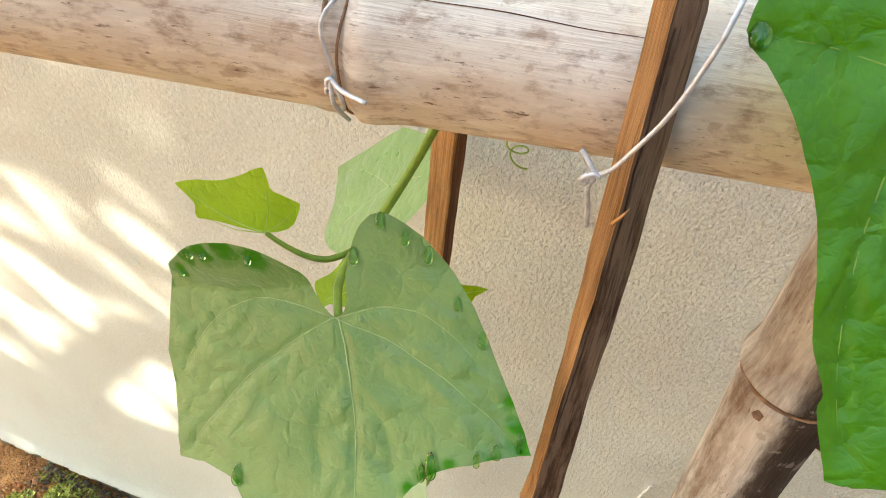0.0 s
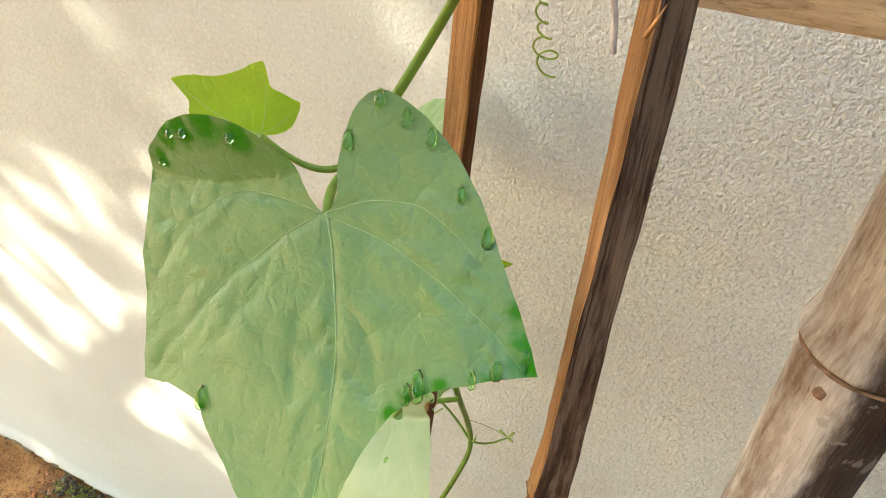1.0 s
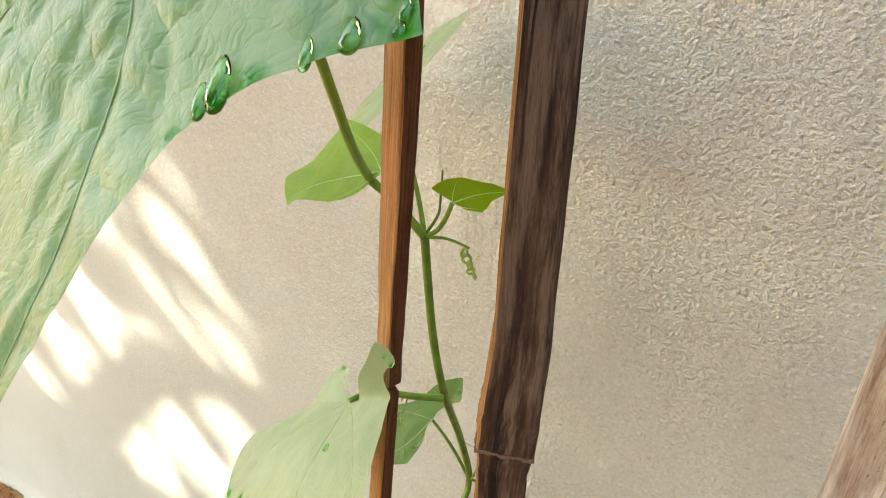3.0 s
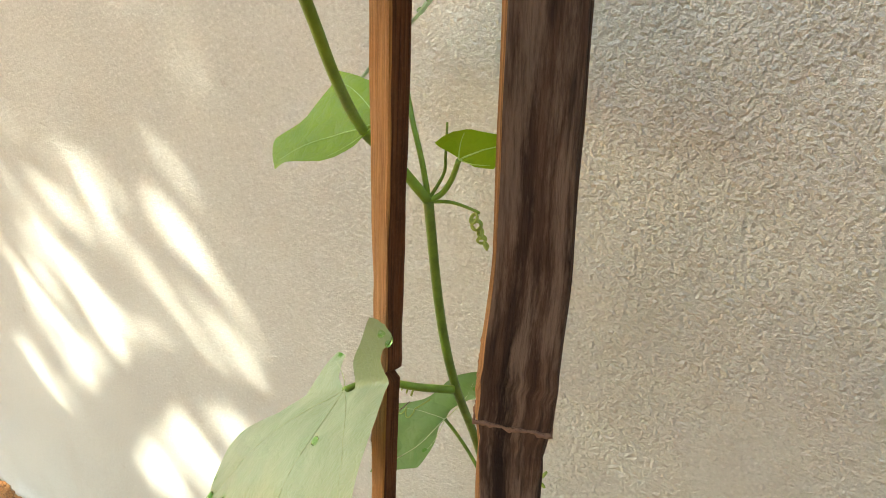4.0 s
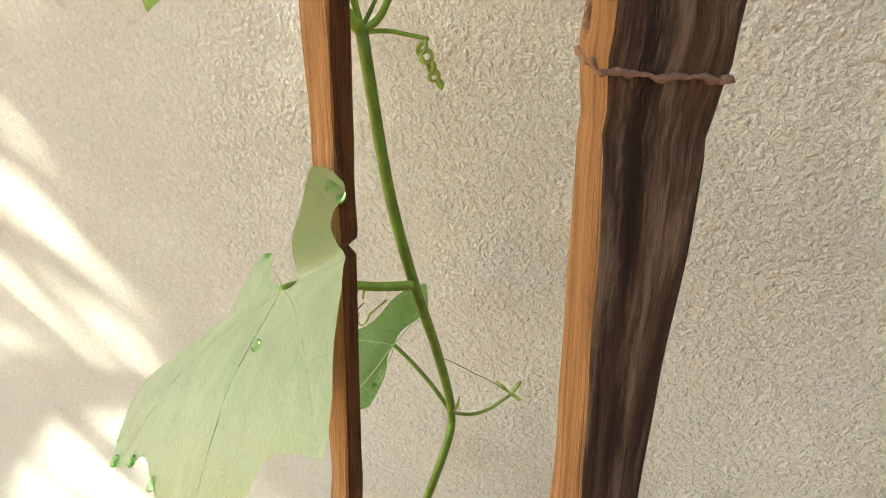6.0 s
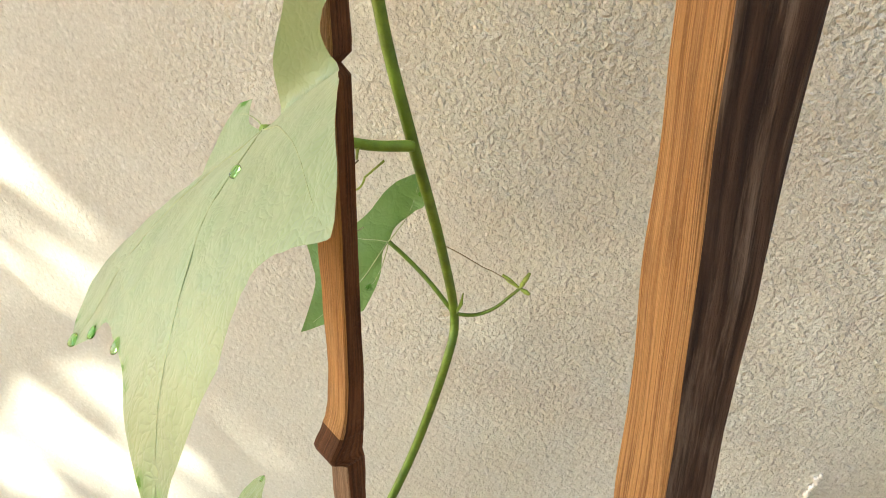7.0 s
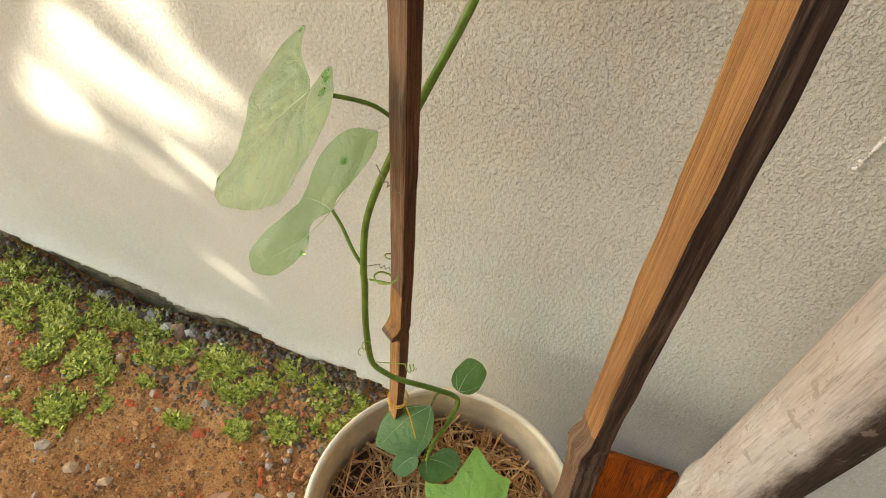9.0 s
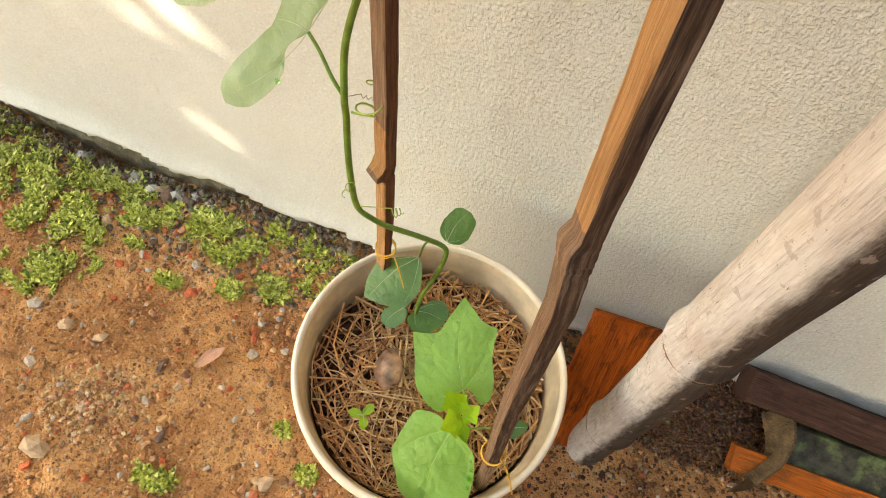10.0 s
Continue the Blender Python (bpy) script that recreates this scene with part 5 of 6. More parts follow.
def build_young_plant():
    plant = thing("young_gourd_plant", (0.137, 0.125, 0.32), "young bright green gourd plant growing in the bucket", "plant")
    stalk("stem", plant, [(0.137, 0.125, 0.305), (0.135, 0.127, 0.35), (0.128, 0.128, 0.395), (0.125, 0.13, 0.42)], 0.0028, 0.0020, STEM_PALE)
    leaf_blade(plant, (0.1216, 0.1577, 0.4111), (-0.356, 0.801, 0.481), (0.05, -0.498, 0.866),
               [(0.0, 0.0), (-0.3, -0.9), (-1.6, -1.8), (-1.2, -2.7), (0.6, -3.2), (3.6, -3.0), (6.4, -3.5), (7.3, -1.9), (9.7, 0.0), (7.4, 1.7), (5.9, 2.9), (5.9, 5.4), (3.2, 5.2), (0.5, 5.1), (-1.6, 3.9), (-2.5, 2.5), (-1.4, 1.0)],
               [(9.4, 0.0), (6.0, -3.1), (5.6, 5.0), (-1.0, 3.2), (-0.8, -2.2)], LEAF_FRESH, (0, 0, 0, -0.01, 0, -0.02), seed=15.0, cell=0.24, cup=0.09, label="broad bright green leaf", rib=VEIN_BRIGHT)
    stalk("petiole", plant, [(0.128, 0.128, 0.395), (0.134, 0.135, 0.405), (0.130, 0.148, 0.410), (0.1216, 0.1577, 0.4111)], 0.0018, 0.0014, STEM_PALE)
    leaf_blade(plant, (0.1245, 0.1111, 0.4302), (0.097, -0.802, -0.589), (-0.1, -0.597, 0.796),
               [(0.0, 0.0), (-0.9, -1.8), (-0.6, -3.8), (0.8, -4.6), (4.7, -5.5), (6.9, -4.6), (9.3, -3.2), (9.9, 0.6), (7.6, 3.3), (3.7, 3.3), (1.5, 2.5)], [(9.3, -0.8), (4.6, -4.9), (4.4, 2.9)], LEAF_FRESH, (0, 0, 0, -0.012, 0, -0.02), seed=16.0, cell=0.24, cup=0.09,
               label="broad pale green leaf", rib=VEIN_BRIGHT, drops=[(3.6, 3.0, 0.2, 1.3), (4.6, 3.05, 0.18, 1.3), (5.6, 3.1, 0.22, 1.3), (2.6, 2.7, 0.16, 1.2)], wet_shade_spots=[(4.6, 3.1, 0.5)])
    stalk("petiole", plant, [(0.128, 0.128, 0.395), (0.127, 0.120, 0.415), (0.1245, 0.1111, 0.4302)], 0.0017, 0.0013, STEM_PALE)
    leaf_blade(plant, (0.1297, 0.1236, 0.424), (-0.318, -0.777, -0.543), (0.1, -0.597, 0.796), [(-0.2, 0.2), (-0.5, -0.8), (0.9, -1.1), (2.3, -1.3), (4.5, 0.0), (3.2, 1.5), (1.5, 2.0), (0.1, 1.3)], [(4.0, 0.0), (1.4, 1.7), (2.0, -1.1)],
               LEAF_BRIGHT, (0, 0, 0, 0, 0, 0.08), seed=17.0, cell=0.25, label="crinkled young leaf", rib=VEIN_BRIGHT)
    leaf_blade(plant, (0.1814, 0.141, 0.3968), (0.894, 0.406, 0.193), (0.1, -0.597, 0.796), [(-0.1, -0.3), (0.4, 0.9), (1.6, 0.9), (2.1, 0.0), (0.8, -1.0), (-0.1, -1.0)], [(1.9, 0.0)], LEAF_DARK, seed=18.0, cell=0.25)
    stalk("petiole", plant, [(0.135, 0.127, 0.36), (0.155, 0.134, 0.385), (0.1814, 0.141, 0.3968)], 0.0012, 0.0009, STEM_PALE)
    stalk("shoot", plant, [(0.125, 0.13, 0.42), (0.122, 0.135, 0.43), (0.1235, 0.142, 0.437)], 0.0016, 0.0012, STEM_PALE)
    for k, (o, ax) in enumerate((((0.1235, 0.132, 0.437), (-0.7, 0.4, 0.5)), ((0.128, 0.126, 0.440), (0.5, 0.5, 0.6)), ((0.124, 0.122, 0.438), (-0.5, -0.6, 0.3)))):
        leaf_blade(plant, o, ax, (0.1, -0.5, 0.85), [(0.0, 0.0), (-0.3, 0.8), (0.6, 1.1), (1.2, 1.6), (1.7, 0.8), (2.6, 0.1), (1.7, -0.7), (1.1, -1.4), (0.5, -1.0), (-0.3, -0.8)], [(2.4, 0.1), (1.2, 1.4), (1.1, -1.2)], LEAF_BRIGHT,
                   (0, 0.2, 0, 0, 0, 0.22), seed=24.0 + k, cell=0.2, cup=0.12, rib=VEIN_BRIGHT, label="tiny crinkled leaf of the heart")
    sprout = thing("seedling", (0.030, 0.105, 0.335), "tiny light green seedling in the mulch", "seedling")
    stalk("stem", sprout, [(0.030, 0.105, 0.325), (0.031, 0.104, 0.340), (0.030, 0.103, 0.352)], 0.0007, 0.0006, STEM_PALE)
    for k, (du, dv) in enumerate(((-1, -0.1), (0.4, 0.9), (0.5, -0.9))):
        leaf_blade(sprout, (0.030, 0.103, 0.352), (du, dv, 0.15), (0, -0.2, 1), [(0.0, 0.0), (0.5, 0.45), (1.2, 0.5), (1.7, 0.0), (1.2, -0.5), (0.5, -0.45)], [(1.4, 0)], LEAF_BRIGHT, seed=20.0 + k, cell=0.25)


build_climbing_vine()
build_young_plant()


# ---------------------------------------------------------------- the bucket, its soil and mulch
BUCKET = Vector((0.081, 0.1765, 0.0))
RIM_Z, RIM_R = 0.382, 0.1545


def turned(name, profile, material, parent, label="", sides=72):
    """A body of revolution round the bucket's axis; profile: radius and height pairs."""
    verts, faces = [], []
    m = len(profile)
    for k in range(sides):
        a = 2 * math.pi * k / sides
        for r, z in profile:
            verts.append((BUCKET.x + r * math.cos(a), BUCKET.y + r * math.sin(a), z))
    for k in range(sides):
        for j in range(m - 1):
            a, b = k * m + j, ((k + 1) % sides) * m + j
            faces.append((a, b, b + 1, a + 1))
    return under(mesh_object(name, verts, faces, material), parent, label)


def build_bucket():
    tub = thing("bucket", BUCKET, "cream plastic paint bucket used as a planter, standing on the earth", "bucket")
    turned("body", [(0.0, 0.004), (0.125, 0.004), (0.128, 0.012), (0.1465, 0.30), (0.1485, 0.315), (0.1470, 0.322), (0.1475, 0.345), (0.1490, 0.350)], PLASTIC, tub)
    turned("rim", [(0.1475, 0.344), (0.1525, 0.346), (0.1545, 0.349), (0.1550, 0.356), (0.1525, 0.360), (0.1520, 0.366), (0.1545, 0.370), (0.1548, 0.3765), (0.1528, 0.3815), (0.1500, 0.3825), (0.1478, 0.380), (0.1468, 0.374)], PLASTIC, tub, "rolled double rim")
    turned("lining", [(0.1468, 0.375), (0.1462, 0.366), (0.1452, 0.363), (0.1448, 0.354), (0.1437, 0.351), (0.1434, 0.342), (0.1423, 0.339), (0.1418, 0.325), (0.1412, 0.30), (0.140, 0.27)], PLASTIC_IN, tub, "darker mottled inner wall")
    # soil
    n, verts, faces = 44, [], []
    for i in range(n + 1):
        for j in range(n + 1):
            u, v = 2 * i / n - 1, 2 * j / n - 1
            s, r = math.hypot(u, v), max(abs(u), abs(v))
            k = r / s if s else 0
            x, y = u * k * 0.1432, v * k * 0.1432
            p = Vector((x, y, 0))
            verts.append((BUCKET.x + x, BUCKET.y + y, 0.318 - 0.02 * r ** 3 + 0.010 * noise.noise(p * 22) + 0.006 * noise.noise(p * 70)))
    for i in range(n):
        for j in range(n):
            a = i * (n + 1) + j
            faces.append((a, a + n + 1, a + n + 2, a + 1))
    tagged(mesh_object("potting_soil", verts, faces, COMPOST), "dark moist compost filling the bucket", "soil", kind="stuff")
    rng = random.Random(21)
    pieces = []
    for i in range(950):
        r, a = 0.138 * math.sqrt(rng.random()), rng.random() * 6.283
        # the mulch thins out towards the left rim
        if rng.random() < max(0.0, (-math.cos(a) * r - 0.055) * 12):
            continue
        c = BUCKET + Vector((r * math.cos(a), r * math.sin(a), 0.322 + rng.random() * 0.020 - 0.018 * (r / 0.14) ** 2))
        h, length = rng.random() * 6.283, rng.uniform(0.018, 0.072)
        d = Vector((math.cos(h), math.sin(h), rng.uniform(-0.22, 0.22)))
        e = Vector((-d.y, d.x, 0)) * rng.uniform(-0.3, 0.3) * length
        pts = [c - d * length, c + e, c + d * length]
        for q in pts:
            off = Vector((q.x - BUCKET.x, q.y - BUCKET.y, 0))
            if off.length > 0.138:
                off *= 0.138 / off.length
                q.x, q.y = BUCKET.x + off.x, BUCKET.y + off.y
        vv, ff, _ = tube_data(pts, rng.uniform(0.0006, 0.0014), 4)
        pieces.append((vv, ff))
    tagged(joined("straw_mulch", pieces, STRAW, False), "dry tan straw scattered over the compost", "straw", kind="stuff")
    bulb = thing("dry_bulb", (0.035, 0.165, 0.33), "half-buried pale dried gourd shell", "gourd shell")
    pts = [(0.029, 0.193, 0.326), (0.032, 0.180, 0.333), (0.036, 0.165, 0.335), (0.039, 0.151, 0.331), (0.041, 0.141, 0.325)]
    under(tube("shell", spline(pts, 4), [1.6 * r for r in (0.002, 0.004, 0.006, 0.008, 0.009, 0.010, 0.0108, 0.011, 0.011, 0.0106, 0.010, 0.009, 0.0075, 0.006, 0.0045, 0.003, 0.0012)], plain_material("dry_shell", (0.46, 0.26, 0.14), 0.5, 60, 0.6), 18, 0.25, 2.0), bulb)


build_bucket()


# ---------------------------------------------------------------- earth: stones, crumbs, weeds
def build_stones():
    listed = [(-0.58, 0.122, 0.017, STONE), (-0.529, 0.036, 0.015, STONE), (-0.514, 0.109, 0.018, STONE_TAN), (-0.45, 0.112, 0.016, STONE_TAN), (-0.225, 0.208, 0.010, BRICK), (-0.212, 0.184, 0.012, STONE),
              (-0.336, 0.113, 0.016, STONE_DARK), (-0.296, 0.09, 0.011, STONE_TAN), (-0.188, 0.079, 0.011, STONE), (-0.097, 0.011, 0.018, STONE_TAN), (-0.442, -0.074, 0.026, STONE_TAN), (-0.482, -0.042, 0.013, STONE),
              (-0.331, 0.052, 0.011, STONE), (-0.468, 0.27, 0.012, BRICK), (-0.306, -0.06, 0.008, STONE), (-0.35, -0.083, 0.010, BRICK), (-0.166, 0.21, 0.011, STONE), (-0.567, 0.304, 0.013, STONE_TAN),
              (-0.702, 0.316, 0.016, STONE), (-0.411, 0.007, 0.016, STONE_TAN), (-0.39, 0.02, 0.012, STONE_TAN), (-0.43, 0.025, 0.011, STONE_TAN), (-0.162, 0.152, 0.008, STONE_DARK), (0.532, 0.40, 0.014, STONE),
              (0.60, 0.40, 0.016, STONE_DARK), (0.518, 0.355, 0.009, STONE), (-0.60, 0.40, 0.022, STONE_DARK), (-0.53, 0.405, 0.026, STONE_TAN), (-0.50, 0.395, 0.020, STONE_DARK), (-0.46, 0.40, 0.018, STONE_DARK), (-0.66, 0.41, 0.02, STONE_DARK),
              (-0.42, 0.31, 0.015, STONE_DARK), (-0.38, 0.29, 0.014, STONE), (-0.44, 0.28, 0.012, STONE), (-0.50, 0.24, 0.014, BRICK), (-0.36, 0.24, 0.016, BRICK), (-0.55, 0.33, 0.012, BRICK), (-0.30, 0.30, 0.009, BRICK),
              (-0.24, 0.29, 0.009, BRICK), (-0.33, 0.02, 0.010, STONE_DARK), (-0.28, 0.01, 0.012, STONE_DARK), (-0.17, 0.10, 0.007, STONE_TAN), (-0.585, 0.408, 0.030, PLASTER), (-0.545, 0.398, 0.024, PLASTER), (-0.49, 0.404, 0.028, PLASTER), (-0.455, 0.412, 0.020, PLASTER), (-0.63, 0.405, 0.022, PLASTER), (-0.70, 0.41, 0.026, PLASTER), (-0.42, 0.405, 0.016, PLASTER)]
    listed += [(x, y, 0.007 + 0.0006 * (k % 6), BRICK) for k, (x, y) in enumerate(((-0.62, 0.34), (-0.52, 0.36), (-0.47, 0.33), (-0.40, 0.30), (-0.43, 0.22), (-0.33, 0.27), (-0.27, 0.23), (-0.30, 0.15), (-0.22, 0.12), (-0.37, 0.06), (-0.26, -0.02), (-0.44, -0.10), (-0.15, 0.26), (-0.20, 0.32)))]
    rng = random.Random(31)
    for x, y, s, mat in listed:
        v, f = rough_stone(rng, (x, y, ground_height(x, y) + s * 0.12), s * 0.82)
        colour = {STONE: "grey stone", STONE_TAN: "tan stone", BRICK: "red brick chip", STONE_DARK: "dark earth clod", PLASTER: "pale lump of fallen plaster"}[mat]
        tagged(joined("stone", [(v, f)], mat, False), "small rough " + colour + " lying on the earth", "stone", "stones on the earth")
    pieces = []
    for i in range(21000):
        x, y = rng.uniform(-1.0, 0.9), rng.uniform(-0.3, 0.425)
        s = 0.0011 + 0.0046 * rng.random() ** 3.2
        if (Vector((x, y, 0)) - BUCKET).length < 0.12:
            continue
        k = 1.5 if noise.noise(Vector((x * 6, y * 6, 2))) > 0.15 else 1.0
        pieces.append(rough_stone(rng, (x, y, ground_height(x, y) + s * k * 0.3), s * k, 0.7))
    tagged(joined("gravel", pieces, CRUMB, False), "loose crumbs of earth, grit and brick", "gravel", kind="stuff")
    chip = thing("dry_leaf", (-0.268, 0.148, 0.01), "curled dry reddish leaf lying on the earth", "leaf")
    leaf_blade(chip, (-0.285, 0.128, 0.012), (0.55, 0.8, 0.12), (-0.2, 0.05, 1), [(0, 0), (1.4, 0.9), (3.2, 1.1), (5.0, 0.3), (5.6, 0.0), (4.2, -0.9), (2.0, -1.0)], [(5.2, 0.1)], plain_material("dead_leaf", (0.50, 0.24, 0.13), 0.7, 60, 0.25),
               (0, 0, 0, 0, 0, 0.2), seed=30.0)


def build_moss():
    rng = random.Random(41)
    clumps = [(-0.755, 0.365, 0.05), (-0.683, 0.345, 0.06), (-0.661, 0.385, 0.045), (-0.705, 0.296, 0.05), (-0.702, 0.259, 0.04), (-0.573, 0.405, 0.045), (-0.581, 0.366, 0.05), (-0.395, 0.362, 0.045), (-0.356, 0.354, 0.045),
              (-0.319, 0.347, 0.035), (-0.418, 0.364, 0.04), (-0.605, 0.266, 0.045), (-0.594, 0.188, 0.04), (-0.607, 0.159, 0.035), (-0.238, 0.30, 0.03), (-0.172, 0.341, 0.035), (-0.405, 0.249, 0.02), (-0.257, -0.041, 0.026),
              (-0.661, 0.158, 0.03), (-0.045, 0.045, 0.014), (-0.109, 0.093, 0.012), (-0.80, 0.33, 0.07), (-0.86, 0.38, 0.07), (-0.92, 0.30, 0.06), (-0.52, 0.33, 0.03), (-0.47, 0.36, 0.03), (-0.20, 0.40, 0.03), (-0.27, 0.40, 0.03),
              (-0.14, 0.38, 0.025), (-0.64, 0.31, 0.04), (-0.30, 0.27, 0.02), (-0.50, 0.29, 0.02), (-0.55, 0.22, 0.02), (-0.10, 0.33, 0.02), (-0.34, 0.33, 0.03)]
    groups = {}
    for n, (cx, cy, r) in enumerate(clumps):
        pieces = []
        r *= 1.2
        for i in range(int(r * 17000)):
            a, q = rng.random() * 6.283, r * math.sqrt(rng.random()) * (0.75 + 0.5 * rng.random())
            x, y = cx + q * math.cos(a), min(cy + 0.7 * q * math.sin(a), 0.424)
            if noise.noise(Vector((x * 28, y * 28, 9))) < -0.12:
                continue
            z = ground_height(x, y)
            h = rng.uniform(0.005, 0.017) * (1.2 - q / r * 0.5)
            w = rng.uniform(0.0014, 0.0036)
            t = rng.random() * 6.283
            lean = Vector((math.cos(t), math.sin(t), 0)) * h * rng.uniform(0.4, 1.1)
            side = Vector((-math.sin(t), math.cos(t), 0)) * w
            b = Vector((x, y, z - 0.001))
            m = b + lean * 0.5 + Vector((0, 0, h * 0.75))
            e = b + lean + Vector((0, 0, h))
            pieces.append(([b - side * 0.3, b + side * 0.3, m + side, e, m - side, b + Vector((0, 0, 0.0008))], [(0, 1, 2, 4), (4, 2, 3), (0, 4, 5), (1, 5, 2)]))
        if pieces:
            tagged(joined("weed_clump", pieces, MOSS, False), "low clump of small green weeds and moss on the earth", "weeds", kind="stuff")
    for cx, cy in ((-0.375, 0.37), (-0.36, 0.345), (-0.40, 0.335)):
        pieces = []
        for i in range(16):
            t, l = rng.random() * 6.283, rng.uniform(0.02, 0.045)
            b = Vector((cx + rng.uniform(-0.01, 0.01), cy + rng.uniform(-0.01, 0.01), ground_height(cx, cy)))
            d = Vector((math.cos(t), math.sin(t), 0)) * l * 0.6
            pieces.append(tube_data([b, b + d * 0.4 + Vector((0, 0, l * 0.6)), b + d + Vector((0, 0, l * 0.75))], [0.001, 0.0009, 0.0002], 4)[:2])
        tagged(joined("grass_tuft", pieces, MOSS, False), "tuft of thin green grass on the earth", "grass", kind="stuff")


def plank(name, a, b, width, thick, up, material, label, seed):
    """A worn board from a to b; up: its broad face."""
    a, b, up = Vector(a), Vector(b), Vector(up).normalized()
    d = (b - a).normalized()
    up = (up - d * up.dot(d)).normalized()
    s = d.cross(up)
    n, verts, faces, uvs = 26, [], [], []
    length = (b - a).length
    for i in range(n + 1):
        p = a + d * length * i / n
        for k, (x, z) in enumerate(((-1, -1), (-1, 0.8), (-0.96, 1), (-0.3, 1), (0.3, 1), (0.96, 1), (1, 0.8), (1, -1))):
            j = 0.0016 * noise.noise(Vector((i * 0.7 + seed, k * 3.0, seed)))
            end = 0.006 * noise.noise(Vector((k * 1.7, seed, 2))) if i in (0, n) else 0
            verts.append(p + d * end + s * (x * width / 2 + j) + up * (z * thick / 2 + j))
            uvs.append((seed + x * width / 4 + z * thick / 4, length * i / n))
    for i in range(n):
        for k in range(8):
            q, r = i * 8 + k, i * 8 + (k + 1) % 8
            faces.append((q, r, r + 8, q + 8))
    faces += [tuple(range(7, -1, -1)), tuple(range(n * 8, n * 8 + 8))]
    return tagged(mesh_object(name, verts, faces, material, False, uvs), label, "board")


def build_boards():
    plank("leaning_board", (0.330, 0.250, 0.0), (0.322, 0.408, 0.198), 0.105, 0.014, (0.1, -0.8, 0.6), BOARD, "orange-brown stained board leaning against the wall", 1.0)
    plank("dark_timber", (0.52, 0.402, 0.165), (1.5, 0.395, 0.20), 0.05, 0.06, (0, -0.5, 0.85), WOOD_ROT, "dark rotten timber lying along the wall", 2.0)
    plank("mossy_board", (0.62, 0.36, 0.075), (1.5, 0.372, 0.11), 0.085, 0.03, (0, -0.55, 0.83), MOSSY, "dark wet board covered in green and white moss", 3.0)
    plank("orange_board", (0.565, 0.318, 0.065), (1.45, 0.345, 0.10), 0.04, 0.025, (0, -0.4, 0.9), BOARD_ORANGE, "bright orange worn board lying on the earth", 4.0)
    rng = random.Random(51)
    pieces = []
    for i in range(3000):
        x, y = 0.52 + 0.15 * (rng.random() + rng.random() - 1), 0.425 - 0.13 * rng.random() ** 1.4
        top = 0.075 * math.exp(-((x - 0.53) / 0.10) ** 2) * max(0, 1 - (0.43 - y) / 0.15)
        pieces.append(rough_stone(rng, (x, y, ground_height(x, y) + top * (0.75 + 0.3 * rng.random())), 0.0013 + 0.0042 * rng.random() ** 2.4, 0.8))
    tagged(joined("earth_heap", pieces, WET, False), "heap of dark damp earth against the wall", "earth", kind="stuff")
    pieces = []
    for i in range(3600):
        x = -0.95 + 1.28 * rng.random()
        y = 0.428 - 0.15 * rng.random() ** 1.9
        tall = 0.02 + 0.10 * max(0, min(1, (x - 0.12) * 8)) * max(0, min(1, (0.30 - x) * 14))
        pieces.append(rough_stone(rng, (x, y, ground_height(x, y) + tall * rng.random() * max(0.05, 1 - (0.43 - y) / 0.07)), 0.0014 + 0.0062 * rng.random() ** 2.5, 0.8))
    tagged(joined("earth_heap", pieces, DAMP, False), "dark mossy crumbs piled at the foot of the wall", "earth", kind="stuff")
    pieces = []
    for i in range(6500):
        x, y = 0.24 + 0.75 * rng.random(), 0.425 - 0.42 * rng.random()
        if (Vector((x, y, 0)) - BUCKET).length < 0.15 or (y < 0.2 and rng.random() < (0.2 - y) * 4):
            continue
        pieces.append(rough_stone(rng, (x, y, ground_height(x, y) + 0.001), 0.0010 + 0.0040 * rng.random() ** 2.8, 0.6))
    tagged(joined("earth_crumbs", pieces, WET, False), "damp dark crumbs of earth round the boards", "earth", kind="stuff")
    pieces = []
    for i in range(700):
        a, r = rng.random() * 6.283, 0.075 * rng.random() ** 0.7
        x, y = -0.395 + 1.2 * r * math.cos(a), 0.015 + r * math.sin(a)
        pieces.append(rough_stone(rng, (x, y, ground_height(x, y) + 0.012 * max(0.0, 1 - r / 0.06) * rng.random()), 0.0012 + 0.0046 * rng.random() ** 2, 0.75))
    tagged(joined("rubble", pieces, RUBBLE, False), "small heap of yellowish crumbled mortar and brick", "rubble", kind="stuff")


def build_bark():
    """A curled strip of fibrous bark lying against the boards."""
    verts, faces = [], []
    for i in range(25):
        t = i / 24
        for k in range(9):
            a = radians(-70 + 140 * k / 8)
            r = 0.045 + 0.004 * noise.noise(Vector((i * 0.5, k, 3)))
            bend = 0.03 * math.sin(math.pi * t)
            for d in (0.0, 0.004):
                verts.append((0.575 + (r - d) * math.cos(a) * 0.55 + bend, 0.40 - 0.12 * t + (r - d) * math.sin(a) * 0.25, 0.035 + 0.07 * (1 - t) + (r - d) * math.sin(a) * 0.5 + 0.05 * math.cos(a)))
    for i in range(24):
        for k in range(8):
            p = (i * 9 + k) * 2
            faces += [(p, p + 2, p + 20, p + 18), (p + 1, p + 19, p + 21, p + 3)]
    tagged(mesh_object("bark_strip", verts, faces, HUSK), "curled strip of mossy brown bark beside the boards", "bark")


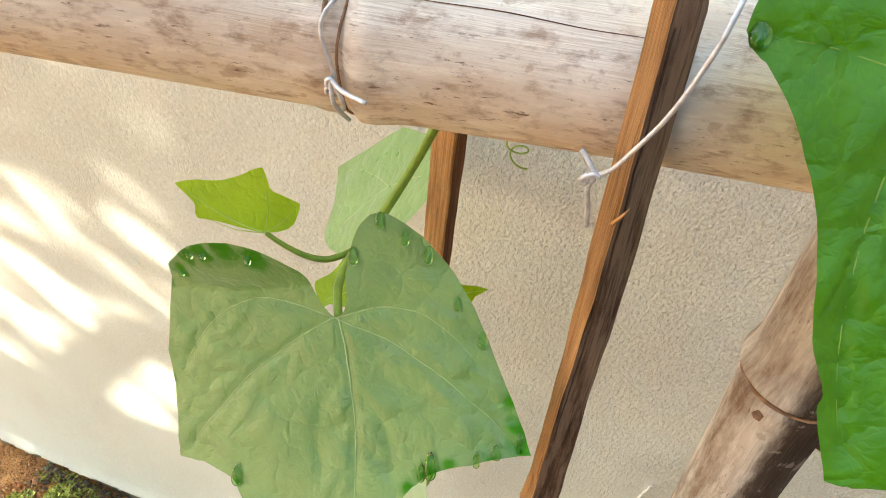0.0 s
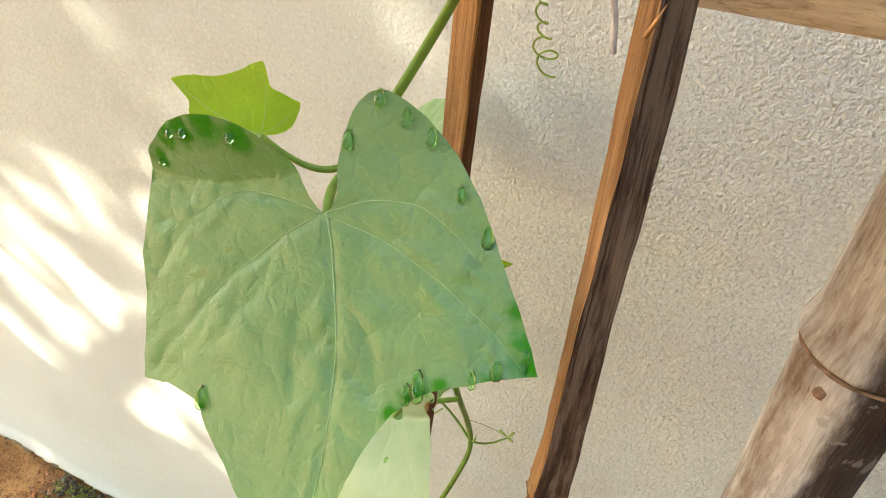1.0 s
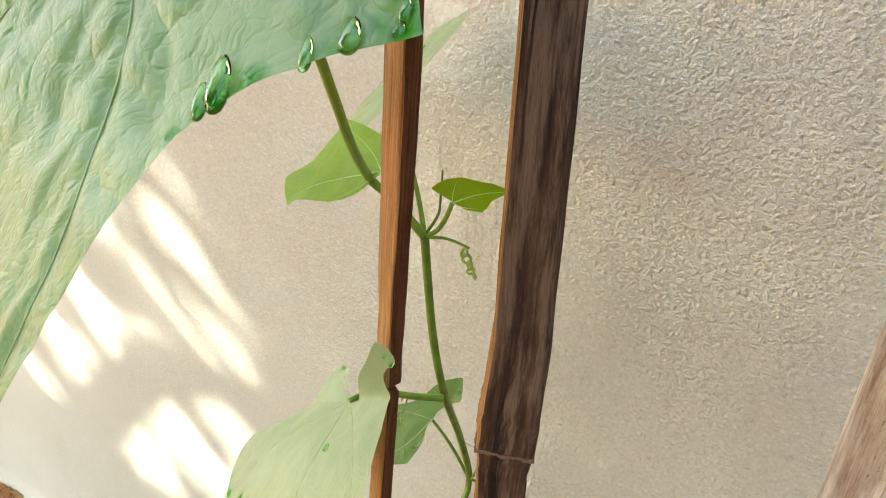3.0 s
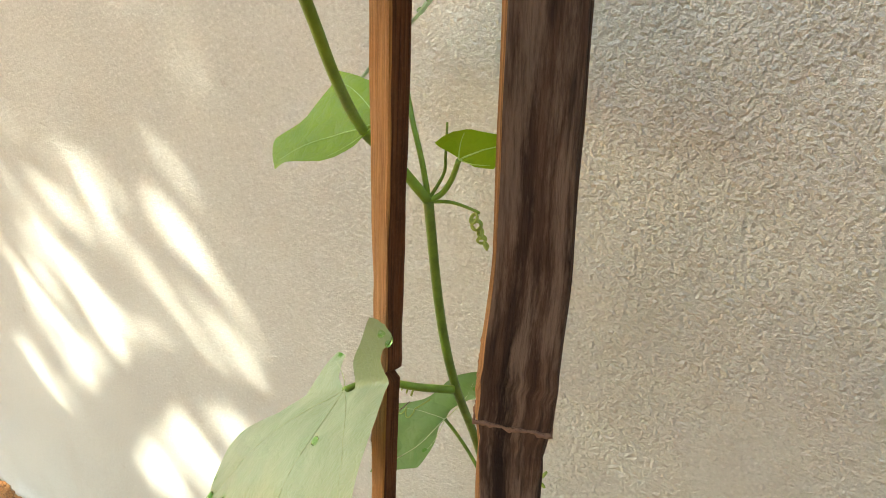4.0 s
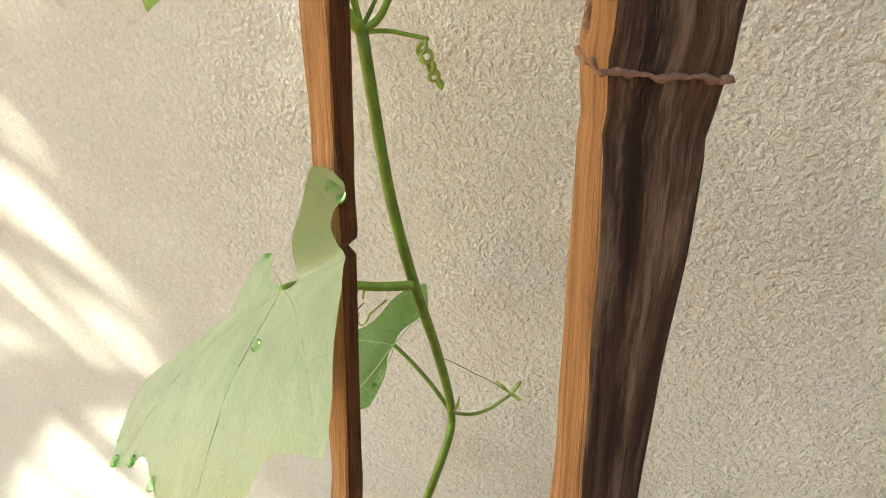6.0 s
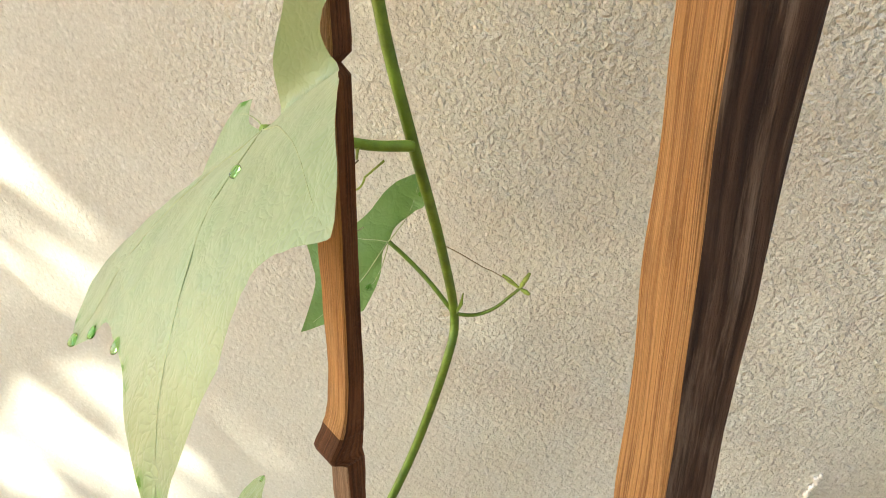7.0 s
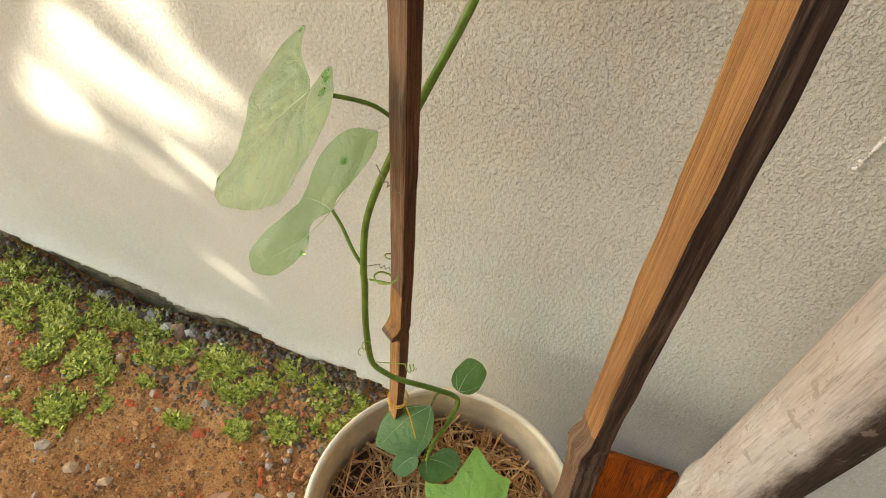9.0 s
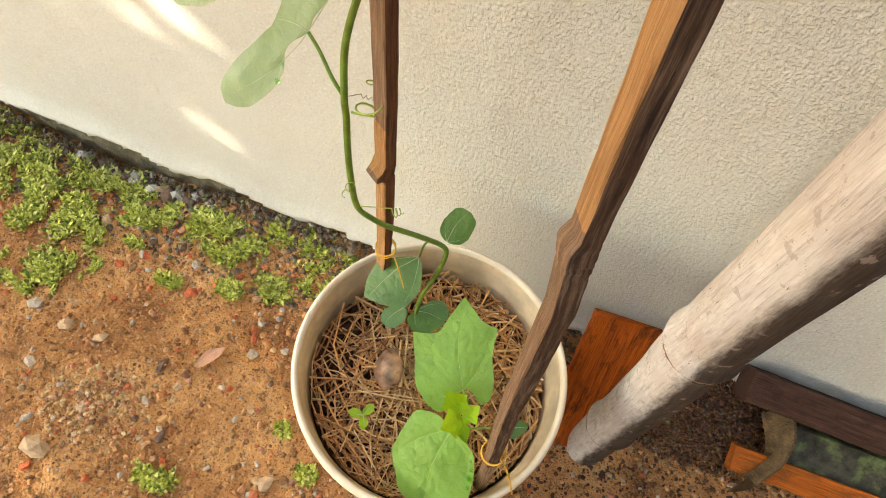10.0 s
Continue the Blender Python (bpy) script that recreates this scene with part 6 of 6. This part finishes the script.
def build_marks():
    rng = random.Random(71)
    dabs = []
    for i in range(26):
        t = i / 25
        dabs.append(rough_stone(rng, (0.2795 + 0.006 * t + rng.uniform(-0.0007, 0.0007), WALL_Y - 0.0024, 0.790 + 0.063 * t), rng.uniform(0.0013, 0.0030), 1.2))
    tagged(joined("chalk_mark", dabs, CHALK), "thin white plaster smear on the wall", "mark")


def build_shade_tree():
    """The tree to the left, behind the viewer, whose crown dapples the wall."""
    tree = thing("shade_tree", (-4.0, -1.6, 0.0), "leafy garden tree that shades the wall and lets dapples through", "tree")
    trunk = [(-4.0, -1.6, -0.1), (-3.95, -1.55, 0.8), (-3.7, -1.4, 1.6), (-3.4, -1.2, 2.3)]
    under(tube("trunk", spline(trunk, 8), [0.13 - 0.0035 * i for i in range(25)], BARK, 14, 0.15), tree)
    for k, e in enumerate(((-2.9, -1.9, 3.0), (-2.5, -1.0, 2.6), (-3.0, -0.4, 3.1), (-2.3, -1.4, 1.9), (-3.2, -2.2, 2.4))):
        s = Vector(trunk[2 + k % 2])
        under(tube("limb", spline([s, s.lerp(Vector(e), 0.5) + Vector((0, 0, 0.15)), e], 6), [0.05 - 0.003 * i for i in range(13)], BARK, 8, 0.15), tree)
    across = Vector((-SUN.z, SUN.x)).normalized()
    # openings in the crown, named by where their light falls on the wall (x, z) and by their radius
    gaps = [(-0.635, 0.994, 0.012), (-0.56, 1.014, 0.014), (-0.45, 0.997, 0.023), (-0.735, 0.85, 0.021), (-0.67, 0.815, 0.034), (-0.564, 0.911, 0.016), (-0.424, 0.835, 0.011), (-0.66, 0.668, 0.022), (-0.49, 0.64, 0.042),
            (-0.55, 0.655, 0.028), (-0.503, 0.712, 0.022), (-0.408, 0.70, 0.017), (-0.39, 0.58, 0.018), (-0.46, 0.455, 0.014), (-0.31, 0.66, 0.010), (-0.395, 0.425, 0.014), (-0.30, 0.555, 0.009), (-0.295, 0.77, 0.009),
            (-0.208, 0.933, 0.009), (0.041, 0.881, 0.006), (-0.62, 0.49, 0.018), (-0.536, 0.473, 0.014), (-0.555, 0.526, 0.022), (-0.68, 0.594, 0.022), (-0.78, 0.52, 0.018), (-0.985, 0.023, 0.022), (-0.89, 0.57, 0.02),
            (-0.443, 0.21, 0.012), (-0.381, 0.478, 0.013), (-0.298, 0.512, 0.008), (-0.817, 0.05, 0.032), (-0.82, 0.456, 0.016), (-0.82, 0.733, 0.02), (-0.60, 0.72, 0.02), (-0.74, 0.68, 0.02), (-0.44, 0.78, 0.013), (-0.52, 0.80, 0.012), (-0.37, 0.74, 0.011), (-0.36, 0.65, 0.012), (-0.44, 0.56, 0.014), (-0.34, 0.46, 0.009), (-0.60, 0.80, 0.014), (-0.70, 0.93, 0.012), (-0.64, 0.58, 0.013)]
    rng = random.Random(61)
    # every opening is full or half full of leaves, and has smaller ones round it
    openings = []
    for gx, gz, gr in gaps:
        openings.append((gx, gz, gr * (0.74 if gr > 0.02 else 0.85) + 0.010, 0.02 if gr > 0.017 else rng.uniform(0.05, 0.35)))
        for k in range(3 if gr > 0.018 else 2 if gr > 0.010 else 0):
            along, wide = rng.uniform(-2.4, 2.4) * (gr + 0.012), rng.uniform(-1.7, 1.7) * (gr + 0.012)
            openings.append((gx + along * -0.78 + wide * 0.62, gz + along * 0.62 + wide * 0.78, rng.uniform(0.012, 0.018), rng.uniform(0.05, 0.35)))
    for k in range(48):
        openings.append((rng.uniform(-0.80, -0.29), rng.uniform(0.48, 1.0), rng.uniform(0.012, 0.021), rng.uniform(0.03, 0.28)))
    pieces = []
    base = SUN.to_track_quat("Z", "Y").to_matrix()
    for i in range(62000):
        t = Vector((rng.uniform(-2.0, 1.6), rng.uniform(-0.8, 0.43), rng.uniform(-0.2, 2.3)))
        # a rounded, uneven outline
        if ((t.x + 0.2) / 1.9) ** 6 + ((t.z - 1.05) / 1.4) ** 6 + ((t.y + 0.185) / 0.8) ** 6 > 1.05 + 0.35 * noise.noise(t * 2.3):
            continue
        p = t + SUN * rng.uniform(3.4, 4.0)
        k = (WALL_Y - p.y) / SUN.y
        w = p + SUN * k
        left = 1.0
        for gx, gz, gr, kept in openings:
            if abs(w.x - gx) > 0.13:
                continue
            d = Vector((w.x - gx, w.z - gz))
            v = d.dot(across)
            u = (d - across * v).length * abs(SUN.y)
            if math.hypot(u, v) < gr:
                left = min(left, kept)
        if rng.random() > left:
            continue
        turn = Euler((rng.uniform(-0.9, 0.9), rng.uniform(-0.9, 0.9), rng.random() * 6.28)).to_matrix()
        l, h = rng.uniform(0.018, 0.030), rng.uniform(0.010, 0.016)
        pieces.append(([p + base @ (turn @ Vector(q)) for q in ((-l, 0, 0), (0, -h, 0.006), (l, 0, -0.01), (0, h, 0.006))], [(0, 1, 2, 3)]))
    # unseen outer crown, added to block sun on the yard and cut its bounce
    for i in range(11000):
        t = Vector((rng.uniform(-3.0, 1.9), rng.uniform(-3.2, -0.7), rng.uniform(-0.1, 0.25)))
        if ((t.x + 0.5) / 2.5) ** 6 + ((t.y + 1.9) / 1.35) ** 6 > 1.0 + 0.4 * noise.noise(t * 1.7):
            continue
        p = t + SUN * rng.uniform(3.3, 4.3)
        turn = Euler((rng.uniform(-0.9, 0.9), rng.uniform(-0.9, 0.9), rng.random() * 6.28)).to_matrix()
        l, h = rng.uniform(0.040, 0.060), rng.uniform(0.020, 0.030)
        pieces.append(([p + base @ (turn @ Vector(q)) for q in ((-l, 0, 0), (0, -h, 0.012), (l, 0, -0.02), (0, h, 0.012))], [(0, 1, 2, 3)]))
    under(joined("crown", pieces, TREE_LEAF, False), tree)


build_stones()
build_moss()
build_boards()
build_bark()
build_marks()
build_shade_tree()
